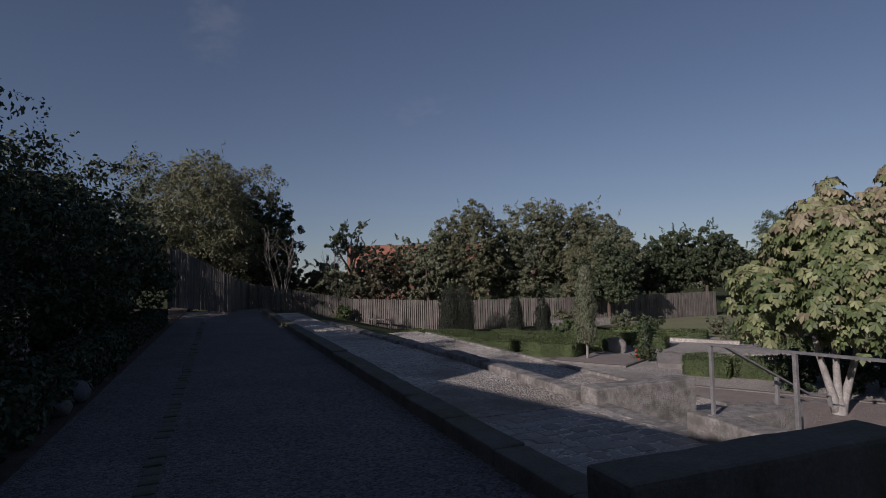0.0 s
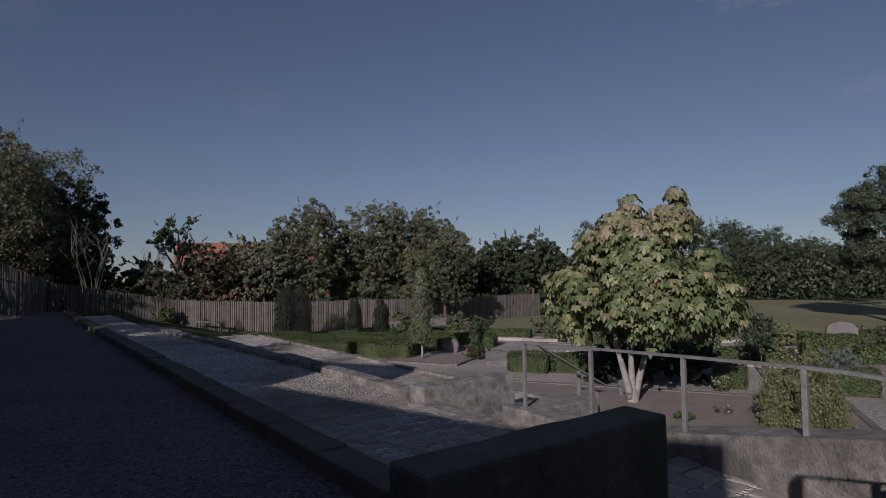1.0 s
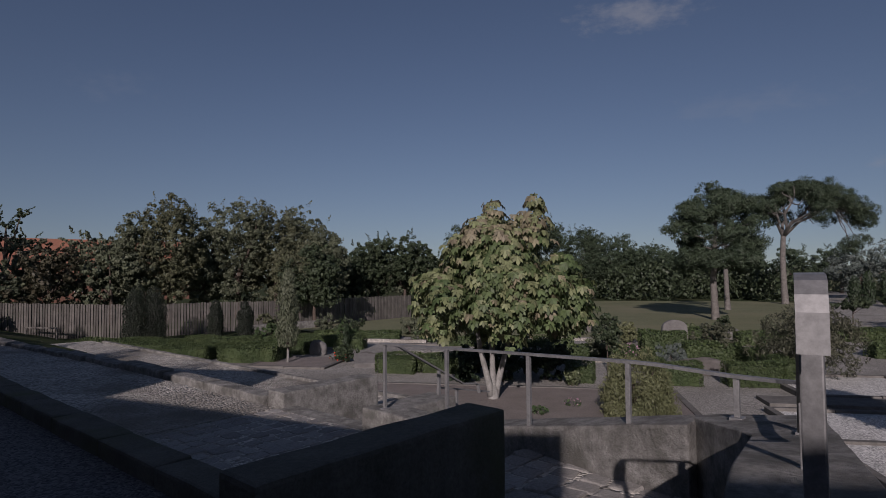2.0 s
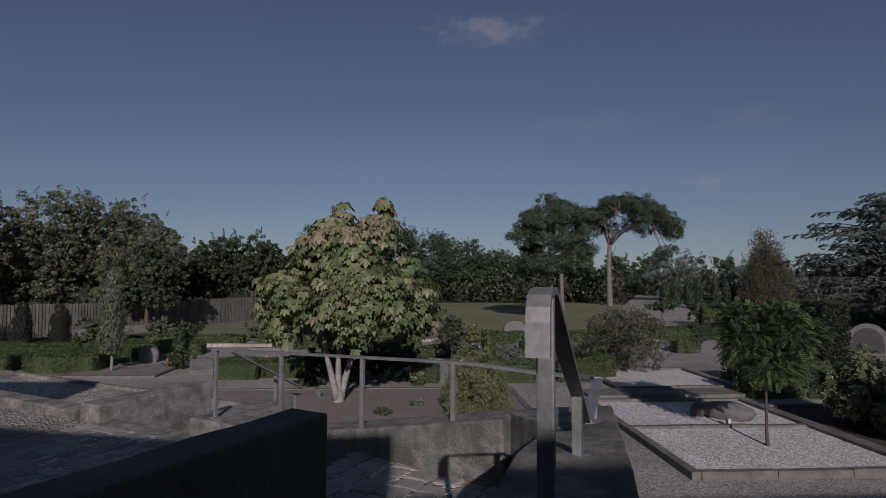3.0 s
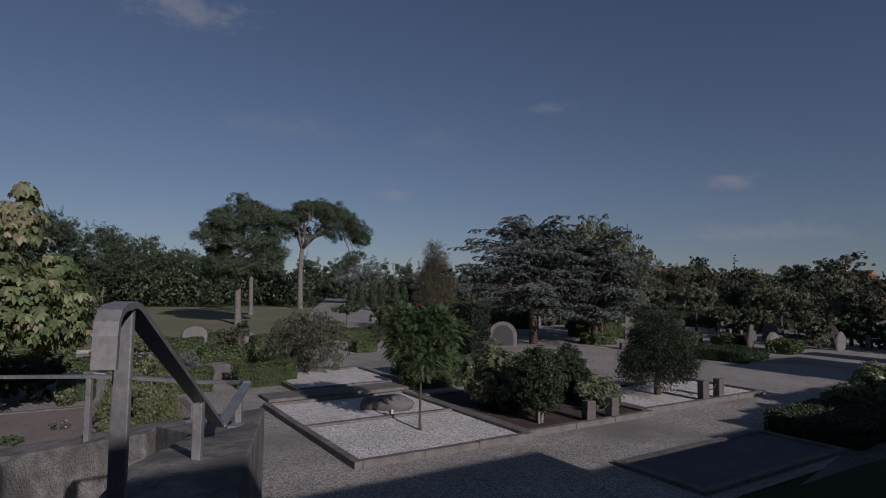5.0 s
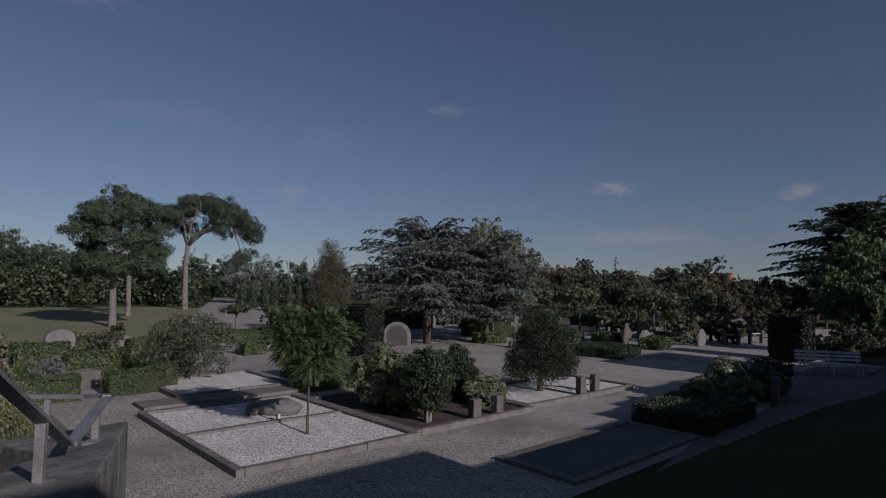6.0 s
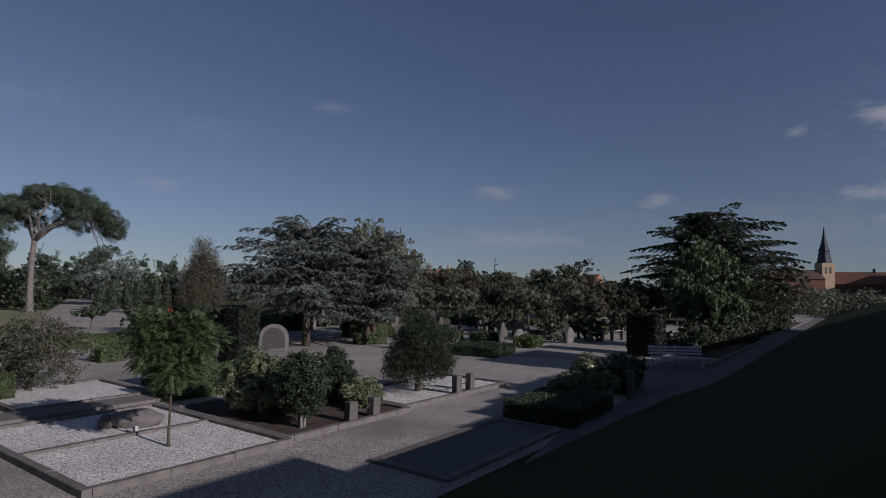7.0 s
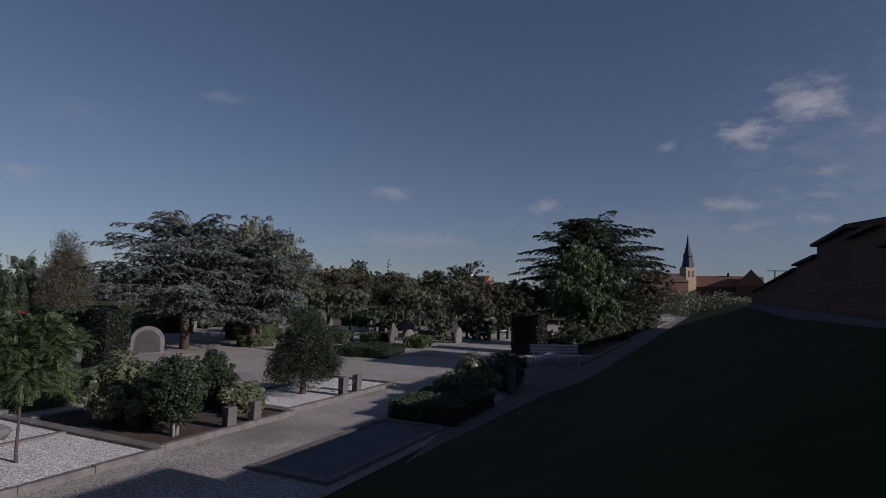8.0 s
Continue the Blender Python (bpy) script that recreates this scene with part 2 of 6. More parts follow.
L_DECID = leaf("alder_leaf", (0.105, 0.125, 0.078), (0.165, 0.182, 0.118))
L_OLIVE = leaf("willow_leaf", (0.10, 0.112, 0.062), (0.15, 0.155, 0.095))
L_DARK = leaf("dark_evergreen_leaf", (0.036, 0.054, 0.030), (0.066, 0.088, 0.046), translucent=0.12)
L_YEW = leaf("yew_needles", (0.022, 0.038, 0.020), (0.040, 0.062, 0.030), translucent=0.08)
L_YEWTREE = leaf("old_yew_needles", (0.016, 0.027, 0.014), (0.030, 0.046, 0.022), translucent=0.05)
L_GREEN = leaf("fresh_green_leaf", (0.058, 0.100, 0.042), (0.090, 0.135, 0.058))
L_BOX = leaf("box_hedge_leaf", (0.050, 0.080, 0.032), (0.090, 0.120, 0.048), translucent=0.15)
L_BLUE = leaf("blue_cedar_needles", (0.095, 0.122, 0.108), (0.155, 0.182, 0.165), translucent=0.1)
L_PINE = leaf("pine_needles", (0.036, 0.058, 0.034), (0.07, 0.098, 0.056), translucent=0.1)
L_GOLD = leaf("golden_conifer_scales", (0.115, 0.13, 0.062), (0.18, 0.19, 0.10), translucent=0.15)
L_RUST = leaf("russet_leaf", (0.098, 0.084, 0.056), (0.082, 0.084, 0.052))
L_RHODO = leaf("rhododendron_leaf", (0.11, 0.14, 0.07), (0.20, 0.225, 0.13), rough=0.35)
L_HOLLY = leaf("glossy_holly_leaf", (0.025, 0.045, 0.022), (0.05, 0.072, 0.035), rough=0.5, translucent=0.06)
L_WEEP = leaf("willow_shrub_leaf", (0.075, 0.085, 0.055), (0.125, 0.125, 0.085))
L_TURF = leaf("grass_blade", (0.07, 0.10, 0.03), (0.13, 0.13, 0.05))


# ---------------------------------------------------------------- building tools
def part(name, bm, mat, parent, label="", kind=""):
    me = bm
    if isinstance(bm, bmesh.types.BMesh):
        me = bpy.data.meshes.new(name)
        bm.to_mesh(me)
        bm.free()
    if not me.materials:
        me.materials.append(mat)
    ob = new(name, me)
    ob.parent = parent
    return tagged(ob, label=label, kind=kind)


def thing(name, m, label, category, group="", kind=""):
    ob = new(name)
    ob.matrix_basis = m
    ob.empty_display_size = 0.2
    return tagged(ob, label, category, group, kind)


def solo(name, bm, mat, m, label, category, group="", kind=""):
    ob = part(name, bm, mat, None)
    ob.matrix_basis = m
    return tagged(ob, label, category, group, kind)


def at(x, y, z=0.0, turn=0.0):
    return pose(x, y, z, 0, 0, turn)


# the terrace, its kerbs, walls and stairs lie 30 degrees askew to the graves: n runs out from the path, s along it
TERRACE = pose(0, 0, 0, 0, 0, -30)


def terr(n, s, z=0.0, turn=0.0):
    return TERRACE @ pose(n, s, z, 0, 0, turn)


def box(x0, x1, y0, y1, z0, z1, bevel=0.0, bm=None):
    bm = bm or bmesh.new()
    vs = [bm.verts.new((x, y, z)) for z in (z0, z1) for y in (y0, y1) for x in (x0, x1)]
    fs = [bm.faces.new([vs[i] for i in f]) for f in ((0, 2, 3, 1), (4, 5, 7, 6), (0, 1, 5, 4), (2, 6, 7, 3), (0, 4, 6, 2), (1, 3, 7, 5))]
    if bevel:
        bmesh.ops.bevel(bm, geom=list({e for f in fs for e in f.edges}), offset=bevel, segments=2, affect="EDGES", profile=0.6)
    return bm


def rough_block(x0, x1, y0, y1, z0, z1, step=0.12, rough=0.012, bevel=0.03, top=None, seed=0):
    """A block of old masonry: rounded arrises and an uneven skin; top(x, y) may set the height of its upper face."""
    bm = box(x0, x1, y0, y1, z0, z1, bevel)
    for axis, (a, b) in enumerate(((x0, x1), (y0, y1), (z0, z1))):
        count = min(60, int((b - a) / step))
        for k in range(1, count):
            co, no = [0, 0, 0], [0, 0, 0]
            co[axis], no[axis] = a + (b - a) * k / count, 1
            bmesh.ops.bisect_plane(bm, geom=bm.verts[:] + bm.edges[:] + bm.faces[:], plane_co=co, plane_no=no)
    off = Vector((seed * 7.3, seed * 3.1, seed * 1.7))
    for v in bm.verts:
        if top:
            f = (v.co.z - z0) / (z1 - z0)
            v.co.z = z0 + f * (top(v.co.x, v.co.y) - z0)
        d = noise.noise_vector(v.co * 3.1 + off) * rough + noise.noise_vector(v.co * 9 + off) * rough * 0.5
        v.co += d
    return bm


def tube(bm, pts, radii, seg=7, caps=True):
    pts = [Vector(p) for p in pts]
    rings = []
    for i, p in enumerate(pts):
        d = (pts[min(i + 1, len(pts) - 1)] - pts[max(i - 1, 0)]).normalized()
        a = d.orthogonal().normalized() if i == 0 else (rings_a - d * rings_a.dot(d)).normalized()
        rings_a = a
        b = d.cross(a)
        r = radii[i] if hasattr(radii, "__len__") else radii
        rings.append([bm.verts.new(p + (a * math.cos(t) + b * math.sin(t)) * r) for t in (2 * math.pi * k / seg for k in range(seg))])
    for r0, r1 in zip(rings, rings[1:]):
        for k in range(seg):
            bm.faces.new((r0[k], r0[(k + 1) % seg], r1[(k + 1) % seg], r1[k])).smooth = True
    if caps:
        bm.faces.new(rings[0][::-1])
        bm.faces.new(rings[-1])
    return bm


def sheet(outline, z, bm=None):
    bm = bm or bmesh.new()
    bm.faces.new([bm.verts.new((x, y, z)) for x, y in outline])
    return bm


def mesh_of_faces(name, verts, per):
    """A mesh of separate faces, each with its own per corners, from an array of points."""
    count = len(verts) // per
    me = bpy.data.meshes.new(name)
    me.vertices.add(len(verts))
    me.vertices.foreach_set("co", np.ascontiguousarray(verts, dtype=np.float32).ravel())
    me.loops.add(len(verts))
    me.loops.foreach_set("vertex_index", np.arange(len(verts), dtype=np.int32))
    me.polygons.add(count)
    me.polygons.foreach_set("loop_start", np.arange(0, len(verts), per, dtype=np.int32))
    me.update(calc_edges=True)
    return me


def unit(v):
    return v / np.maximum(np.linalg.norm(v, axis=-1, keepdims=True), 1e-6)


def leaf_faces(rng, P, N, size, slim=0.5, loose=0.8, droop=0.0):
    """Small pointed leaves at the points P, roughly facing along N."""
    n = len(P)
    N = unit(N + rng.normal(0, loose, (n, 3)))
    t = np.cross(N, rng.normal(0, 1, (n, 3)))
    t = unit(t) + np.array((0, 0, -droop))
    t = unit(t)
    b = unit(np.cross(N, t))
    a = (size * rng.uniform(0.6, 1.3, n))[:, None]
    k = N * a * 0.18
    return np.stack([P - t * a, P + b * a * slim + k, P + t * a, P - b * a * slim + k], 1).reshape(-1, 3)


def shell_points(rng, clumps, n, depth=0.3):
    """Points near the skins of a set of ellipsoids (x, y, z, rx, ry, rz), and the outward way at each."""
    C = np.array(clumps, float)
    area = (C[:, 3] * C[:, 4] + C[:, 3] * C[:, 5] + C[:, 4] * C[:, 5])
    pick = rng.choice(len(C), n, p=area / area.sum())
    d = unit(rng.normal(0, 1, (n, 3)))
    r = 1 - np.abs(rng.normal(0, depth, n))[:, None] + rng.normal(0, 0.05, (n, 1))
    return C[pick, :3] + d * C[pick, 3:] * r, d


def puff_points(rng, clumps, n, depth=0.2, radius=0.35, per=30):
    """Points in small tufts that cover a set of ellipsoids, and the outward way at each."""
    k = max(8, n // per)
    C, D = shell_points(rng, clumps, k, depth)
    size = radius * rng.uniform(0.5, 1.4, k)
    pick = rng.integers(0, k, n)
    d = unit(rng.normal(0, 1, (n, 3)) + D[pick] * 0.5)
    P = C[pick] + d * (size[pick] * rng.uniform(0.5, 1.08, n))[:, None] * np.array((1, 1, 0.8))
    return P, unit(d + 0.45 * D[pick])


def crown_clumps(rng, centre, radii, count, size=0.38, low=-0.7):
    """Clumps spread over an ellipsoid, uneven in place and size."""
    out = []
    for k in range(count):
        d = rng.normal(0, 1, 3)
        d /= np.linalg.norm(d)
        d[2] = max(d[2], low)
        r = rng.uniform(0.45, 0.85)
        s = size * rng.uniform(0.65, 1.25)
        out.append((*(np.array(centre) + d * np.array(radii) * r), *(np.array(radii) * s)))
    return out


def rosette_faces(rng, P, N, size, count=7, slim=0.17):
    """Whorls of long leathery leaves that spread from the points P."""
    out = []
    axis = unit(N + np.array((0, 0, 0.5)) + rng.normal(0, 0.25, P.shape))
    a = unit(np.cross(axis, rng.normal(0, 1, P.shape)))
    b = np.cross(axis, a)
    for j in range(count):
        t = 2 * math.pi * j / count + rng.uniform(-0.3, 0.3, (len(P), 1))
        d = unit((a * np.cos(t) + b * np.sin(t)) * 0.93 + axis * rng.uniform(0.0, 0.55, (len(P), 1)))
        ln = size * rng.uniform(0.75, 1.2, (len(P), 1))
        w = unit(np.cross(d, axis)) * ln * slim
        out.append(np.stack([P, P + d * ln * 0.55 + w, P + d * ln - axis * ln * 0.16, P + d * ln * 0.55 - w], 1))
    return np.concatenate(out).reshape(-1, 3)


def pinnate_faces(rng, P, N, size, pairs=6):
    """Feathery leaves: pairs of narrow leaflets along a drooping stalk."""
    out = []
    d = unit(N * np.array((1, 1, 0.6)) + rng.normal(0, 0.5, P.shape) + np.array((0, 0, -0.05)))
    side = unit(np.cross(d, np.array((0, 0, 1.0)) + rng.normal(0, 0.3, P.shape)))
    up = np.cross(side, d)
    ln = size * rng.uniform(0.7, 1.25, (len(P), 1))
    for j in range(pairs):
        f = 0.2 + 0.8 * j / (pairs - 1)
        base = P + d * ln * f - np.array((0, 0, 1.0)) * ln * 0.28 * f * f
        for sg in (-1, 1):
            e = unit(side * sg + d * 0.55)
            q = ln * 0.30 * (1 - 0.35 * abs(f - 0.5))
            w = unit(np.cross(e, up)) * q * 0.34
            out.append(np.stack([base, base + e * q * 0.5 + w, base + e * q - up * q * 0.15, base + e * q * 0.5 - w], 1))
    return np.concatenate(out).reshape(-1, 3)

# ---------------------------------------------------------------- ground, bank, terrace
def ground_height(x, y):
    n, s = 0.866 * x - 0.5 * y, 0.5 * x + 0.866 * y
    h = 0.0
    if y < 0.0:
        foot = 4.9 - 0.85 * min(1.0, max(0.0, (-y - 11.0) / 14.0))
        h = max(h, min(0.365 * (foot - x), 2.72))
    if s > 7.4 and s < 60:
        step = 0.55 if s < 20 else max(0.0, 0.55 - (s - 20) * 0.06)
        h = max(h, step * min(1.0, max(0.0, (9.2 - n) / 1.2)))
        if s > 17:
            h = max(h, min(1.15, 1.15 * (9.5 - n) / 5.0) * min(1.0, (s - 17) / 3))
    if n < 4.55 and s > -1.5 and y > -0.6:
        h = max(h, 1.0)
    return h


def build_ground():
    near = np.concatenate([np.arange(-30, 60.1, 0.6)])
    xs = np.concatenate([[-600, -300, -150, -80, -50], near, [70, 90, 120, 170, 260, 400, 700]])
    ys = np.concatenate([[-700, -400, -260, -170, -120, -90, -75], np.arange(-62, 48.1, 0.6), [58, 75, 110, 170, 300, 600]])
    verts, faces = [], []
    for y in ys:
        for x in xs:
            verts.append((x, y, ground_height(x, y) + 0.02 * noise.noise(Vector((x * 0.4, y * 0.4, 0)))))
    w = len(xs)
    for j in range(len(ys) - 1):
        for i in range(w - 1):
            faces.append((j * w + i, j * w + i + 1, (j + 1) * w + i + 1, (j + 1) * w + i))
    me = bpy.data.meshes.new("ground")
    me.from_pydata(verts, [], faces)
    me.polygons.foreach_set("use_smooth", [True] * len(me.polygons))
    me.materials.append(M_GRASS)
    return tagged(new("ground", me), "mown grass ground with a bank below the brick wall", "ground", kind="structure")


build_ground()


def slab(name, outline, z, mat, label, category="ground", thick=0.0):
    bm = bmesh.new()
    f = bm.faces.new([bm.verts.new((x, y, z)) for x, y in outline])
    if thick:
        r = bmesh.ops.extrude_face_region(bm, geom=[f])
        bmesh.ops.translate(bm, vec=(0, 0, -thick), verts=[v for v in r["geom"] if isinstance(v, bmesh.types.BMVert)])
    bmesh.ops.recalc_face_normals(bm, faces=bm.faces[:])
    return solo(name, bm, mat, Matrix(), label, category, kind="structure")


slab("road", [(3.9, -120), (9.4, -120), (9.4, -60), (32, -60), (32, -16.5), (60, -29), (95, -44), (95, -38), (60, -22.5), (30, -10.2), (27, -8.0), (27, 10.5), (16.5, 16.0), (10, 8.5), (10, -1), (5.0, -1), (5.0, -11), (3.95, -26)], 0.035, M_GRAVEL, "brownish gravel paths between the graves", "gravel path")


# strip in the dark gravel, which deepens the shade below the bank
slab("road_bank", [(4.7, -9.0), (5.25, -12.0), (5.4, -17.2), (7.3, -19.0), (7.0, -27.0), (5.28, -29.5), (5.28, -118), (3.6, -118), (3.6, -26)], 0.05, M_PATH, "gravel path along the foot of the bank, coloured darker for its shade", "gravel path")


slab("lawn", [(27.0, 10.4), (27, -8.0), (30.0, -10.3), (60, -22.6), (64, -18), (64, 9), (41, 9.0), (30.5, 14.6)], 0.05, M_LAWN, "wide sunlit dry lawn in front of the pines", "lawn")


def terrace_slab(name, n0, n1, s0, s1, z0, z1, mat, label):
    return solo(name, box(n0, n1, s0, s1, z0, z1), mat, TERRACE, label, "terrace", kind="structure")


terrace_slab("pavement_path", -1.25, 2.33, -1.2, 34, 0.6, 1.38, M_PATH, "grey gravel of the upper path, coloured darker for its shade")
terrace_slab("pavement_bed", -18, -1.25, 3.4, 40, 0.6, 1.40, M_DARKSOIL, "dark soil of the planted bed beside the path")
bm = bmesh.new()
box(2.47, 4.75, 7.0, 20, 0.5, 1.2, bm=bm)
box(2.47, 4.2, 20.0, 31.5, 0.5, 1.22, bm=bm)
solo("pavement_strip", bm, M_STRIP, TERRACE, "coarse gravel strip between kerb and low wall", "terrace", kind="structure")
terrace_slab("pavement_landing", 2.47, 4.75, 0.4, 7.0, 0.5, 1.193, M_STRIP, "mortar bed under the cobbled landing")
terrace_slab("pavement_lower_strip", 5.05, 8.15, 7.5, 24, 0.1, 0.605, M_STRIP, "gravel strip on the lower terrace")

# long kerb along the path, in weathered stones
kerb_root = thing("kerb", TERRACE, "long dark mossy stone kerb along the upper path", "kerb", kind="structure")
s = 2.5
k = 0
while s < 30:
    ln = random.uniform(0.9, 1.3)
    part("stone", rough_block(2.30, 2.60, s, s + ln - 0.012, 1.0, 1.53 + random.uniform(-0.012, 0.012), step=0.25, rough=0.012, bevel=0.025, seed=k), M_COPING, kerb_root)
    s += ln
    k += 1
# edging bricks within the path
edge_root = thing("edging", TERRACE, "row of worn edging bricks set in the path", "edging", kind="structure")
brick_me = bpy.data.meshes.new("brick")
bmx = box(-0.075, 0.075, -0.11, 0.11, -0.05, 0.022, 0.012)
bmx.to_mesh(brick_me)
bmx.free()
for k in range(96):
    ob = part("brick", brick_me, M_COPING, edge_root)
    ob.matrix_basis = pose(-0.2 + random.uniform(-0.012, 0.012), 2.6 + 0.236 * k, 1.366 + random.uniform(-0.012, 0.008), random.uniform(-2, 2), random.uniform(-2, 2), random.uniform(-3, 3))
# low wall along the outer side of the gravel strip
low_wall = thing("wall_low", TERRACE, "low weathered stone retaining wall of the terrace", "low wall", kind="structure")
s = 7.45
k = 0
while s < 22:
    ln = random.uniform(1.0, 1.7)
    n = 4.86 - max(0, s - 9) * 0.055
    part("stone", rough_block(n, n + 0.3, s, s + ln - 0.015, 0.3, 1.30 + random.uniform(-0.03, 0.02), step=0.2, rough=0.016, bevel=0.035, seed=k + 50), M_CONCRETE, low_wall)
    s += ln
    k += 1
second = thing("kerb_terrace", TERRACE, "low concrete edging of the lower terrace", "kerb", kind="structure")
s = 8.0
while s < 22:
    ln = random.uniform(0.95, 1.05)
    part("stone", rough_block(8.13, 8.27, s, s + ln - 0.012, 0.2, 0.67, step=0.3, rough=0.01, bevel=0.02, seed=int(s * 3)), M_CONCRETE, second)
    s += ln


def masonry(name, n0, n1, s0, s1, z0, z1, label, top=None, seed=0, step=0.11, mat=None):
    return solo(name, rough_block(n0, n1, s0, s1, z0, z1, step=step, rough=0.006, bevel=0.022, top=top, seed=seed), mat or M_CONCRETE, TERRACE, label, "wall", kind="structure")


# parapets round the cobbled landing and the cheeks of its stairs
# the parapet takes the dark coping colour in place of deeper shade
masonry("wall_parapet", 1.52, 2.95, 2.17, 2.42, 1.0, 2.2, "thick rendered parapet beside the steps, its shade put into a dark colour", seed=1, mat=M_COPING)
wall_stair = masonry("wall_stair", 1.2, 4.42, 0.0, 1.0, 0.0, 2.3, "rendered stair wall that carries the handrail", top=lambda n, s: 2.32 - max(0.0, n - 2.35) * (0.12 + 0.055 * s), seed=2, step=0.14)
for v in wall_stair.data.vertices:
    # the wall widens and turns a little towards its far end
    near, far = 0.56 + 0.215 * (v.co.x - 2.37), 0.90 + 0.19 * (v.co.x - 2.15) + 0.55 * max(0.0, v.co.x - 3.6)
    v.co.y = near + (far - near) * v.co.y
wall_front = masonry("wall_front", 4.07, 4.42, 1.63, 5.0, 0.0, 1.98, "rough concrete wall in front of the landing", top=lambda n, s: max(1.46, 1.98 - 0.21 * (s - 1.65)), seed=3, step=0.14)
for v in wall_front.data.vertices:
    # it runs a little askew to the terrace
    v.co.x += 0.2 * (v.co.y - 1.65)
# raised cobbled passage between the parapet and the stair wall
terrace_slab("pavement_passage", 2.5, 4.3, 0.9, 2.95, 0.6, 1.515, M_STRIP, "mortar bed of the raised cobbled passage")
masonry("wall_cheek", 4.70, 5.80, 4.86, 5.28, 0.0, 1.46, "rough concrete cheek wall of the stairs", seed=4, step=0.14)
masonry("wall_cheek_far", 4.90, 6.58, 7.05, 7.42, 0.0, 1.36, "rough concrete cheek wall of the stairs", seed=5, step=0.13)
stairs = thing("stairs", TERRACE, "stone steps down from the landing to the graves", "stairs", kind="structure")
for k in range(7):
    part("step", rough_block(4.75 + 0.32 * k, 5.1 + 0.32 * k, 5.28, 7.05, 0.0, 1.165 - 0.166 * k, step=0.3, rough=0.008, bevel=0.015, seed=k + 20), M_CONCRETE, stairs)
upper_steps = thing("stairs_upper", TERRACE, "worn steps between the parapets", "stairs", kind="structure")
part("step", rough_block(1.3, 2.2, 1.08, 2.16, 0.9, 1.42, step=0.3, rough=0.008, bevel=0.02, seed=31), M_CONCRETE, upper_steps)
part("step", rough_block(2.2, 2.52, 1.08, 2.16, 0.9, 1.50, step=0.3, rough=0.008, bevel=0.02, seed=32), M_CONCRETE, upper_steps)
# cobbles of the landing
cobbles = thing("cobbles", TERRACE, "uneven grey cobbles of the landing", "cobbles", kind="structure")
cob_meshes = []
for k in range(5):
    bmx = box(-0.5, 0.5, -0.5, 0.5, -0.5, 0.5, 0.16)
    for v in bmx.verts:
        v.co += noise.noise_vector(v.co * 2.3 + Vector((k * 5, 0, 0))) * 0.12
    me = bpy.data.meshes.new("cobble")
    bmx.to_mesh(me)
    bmx.free()
    cob_meshes.append(me)
count = 0
for i in range(12):
    for j in range(28):
        n, s = 2.6 + 0.185 * i + (0.02 if j % 2 else 0), 1.2 + 0.21 * j
        raised = s < 2.9
        if (n < 2.9 and s < 2.5) or s > 6.95 or count >= 300 or (raised and n > 4.12 + 0.2 * (s - 1.65)):
            continue
        ob = part("cobble", random.choice(cob_meshes), M_COBBLE, cobbles)
        ob.matrix_basis = Matrix.LocRotScale((n + random.uniform(-0.012, 0.012), s + random.uniform(-0.012, 0.012), (1.478 if raised else 1.15) + random.uniform(-0.008, 0.008)),
                                             Euler((random.uniform(-0.05, 0.05), random.uniform(-0.05, 0.05), random.uniform(-0.08, 0.08))), (random.uniform(0.155, 0.178), random.uniform(0.175, 0.2), 0.1))
        count += 1

# brick building along the bank, with a stepped wall top
building = thing("brick_building", at(-3.0, 0, 0), "long dark brick building with stepped tiled wall tops", "building")
steps = [(6.4, 24.0, 7.46, 7.46), (0.1, 6.4, 4.95, 5.64), (-2.2, 0.1, 4.46, 4.46), (-7.2, -2.2, 4.53, 4.53), (-10.8, -7.2, 4.04, 4.04), (-13.6, -10.8, 4.16, 4.16), (-16.6, -13.6, 4.6, 4.6), (-21.8, -16.6, 4.86, 4.86), (-27.0, -21.8, 4.5, 4.5), (-60.0, -27.0, 3.72, 4.34)]
for y0, y1, z, z1 in steps:
    bm = box(-5.0, 0, y0, y1 - 0.004, 1.5, z)
    for v in bm.verts:
        if v.co.z > 3 and v.co.y > y0 + 0.1:
            v.co.z = z1
    part("wall", bm, M_BRICK, building)
    over = 0.22 if z in (4.86, 4.5) else 0.0
    bm = bmesh.new()
    prof = [(0.16, -0.06), (0.16, 0.02), (-2.5, 0.55), (-5.15, 0.02), (-5.15, -0.06)]
    a = [bm.verts.new((px, y0 - over, z + pz)) for px, pz in prof]
    b = [bm.verts.new((px, y1 + (over if over else -0.01), z1 + pz)) for px, pz in prof]
    bm.faces.new(a)
    bm.faces.new(b[::-1])
    for i in range(len(prof)):
        bm.faces.new((a[i], b[i], b[(i + 1) % len(prof)], a[(i + 1) % len(prof)]))
    bmesh.ops.recalc_face_normals(bm, faces=bm.faces[:])
    part("roof", bm, M_TILE, building)
# taller unseen wing behind the wall, added to shade the bench and crossing
part("wing_wall", box(-8.4, -5.6, -26.5, -21.2, 0.5, 9.0), M_BRICK, building)
bm = bmesh.new()
for y in (-26.7, -21.0):
    for px, pz in ((-5.4, 9.0), (-7.0, 9.5), (-8.6, 9.0)):
        bm.verts.new((px, y, pz))
bm.verts.ensure_lookup_table()
for f in ((0, 1, 2), (5, 4, 3), (0, 3, 4, 1), (1, 4, 5, 2), (2, 5, 3, 0)):
    bm.faces.new([bm.verts[i] for i in f])
bmesh.ops.recalc_face_normals(bm, faces=bm.faces[:])
part("wing_roof", bm, M_TILE, building)
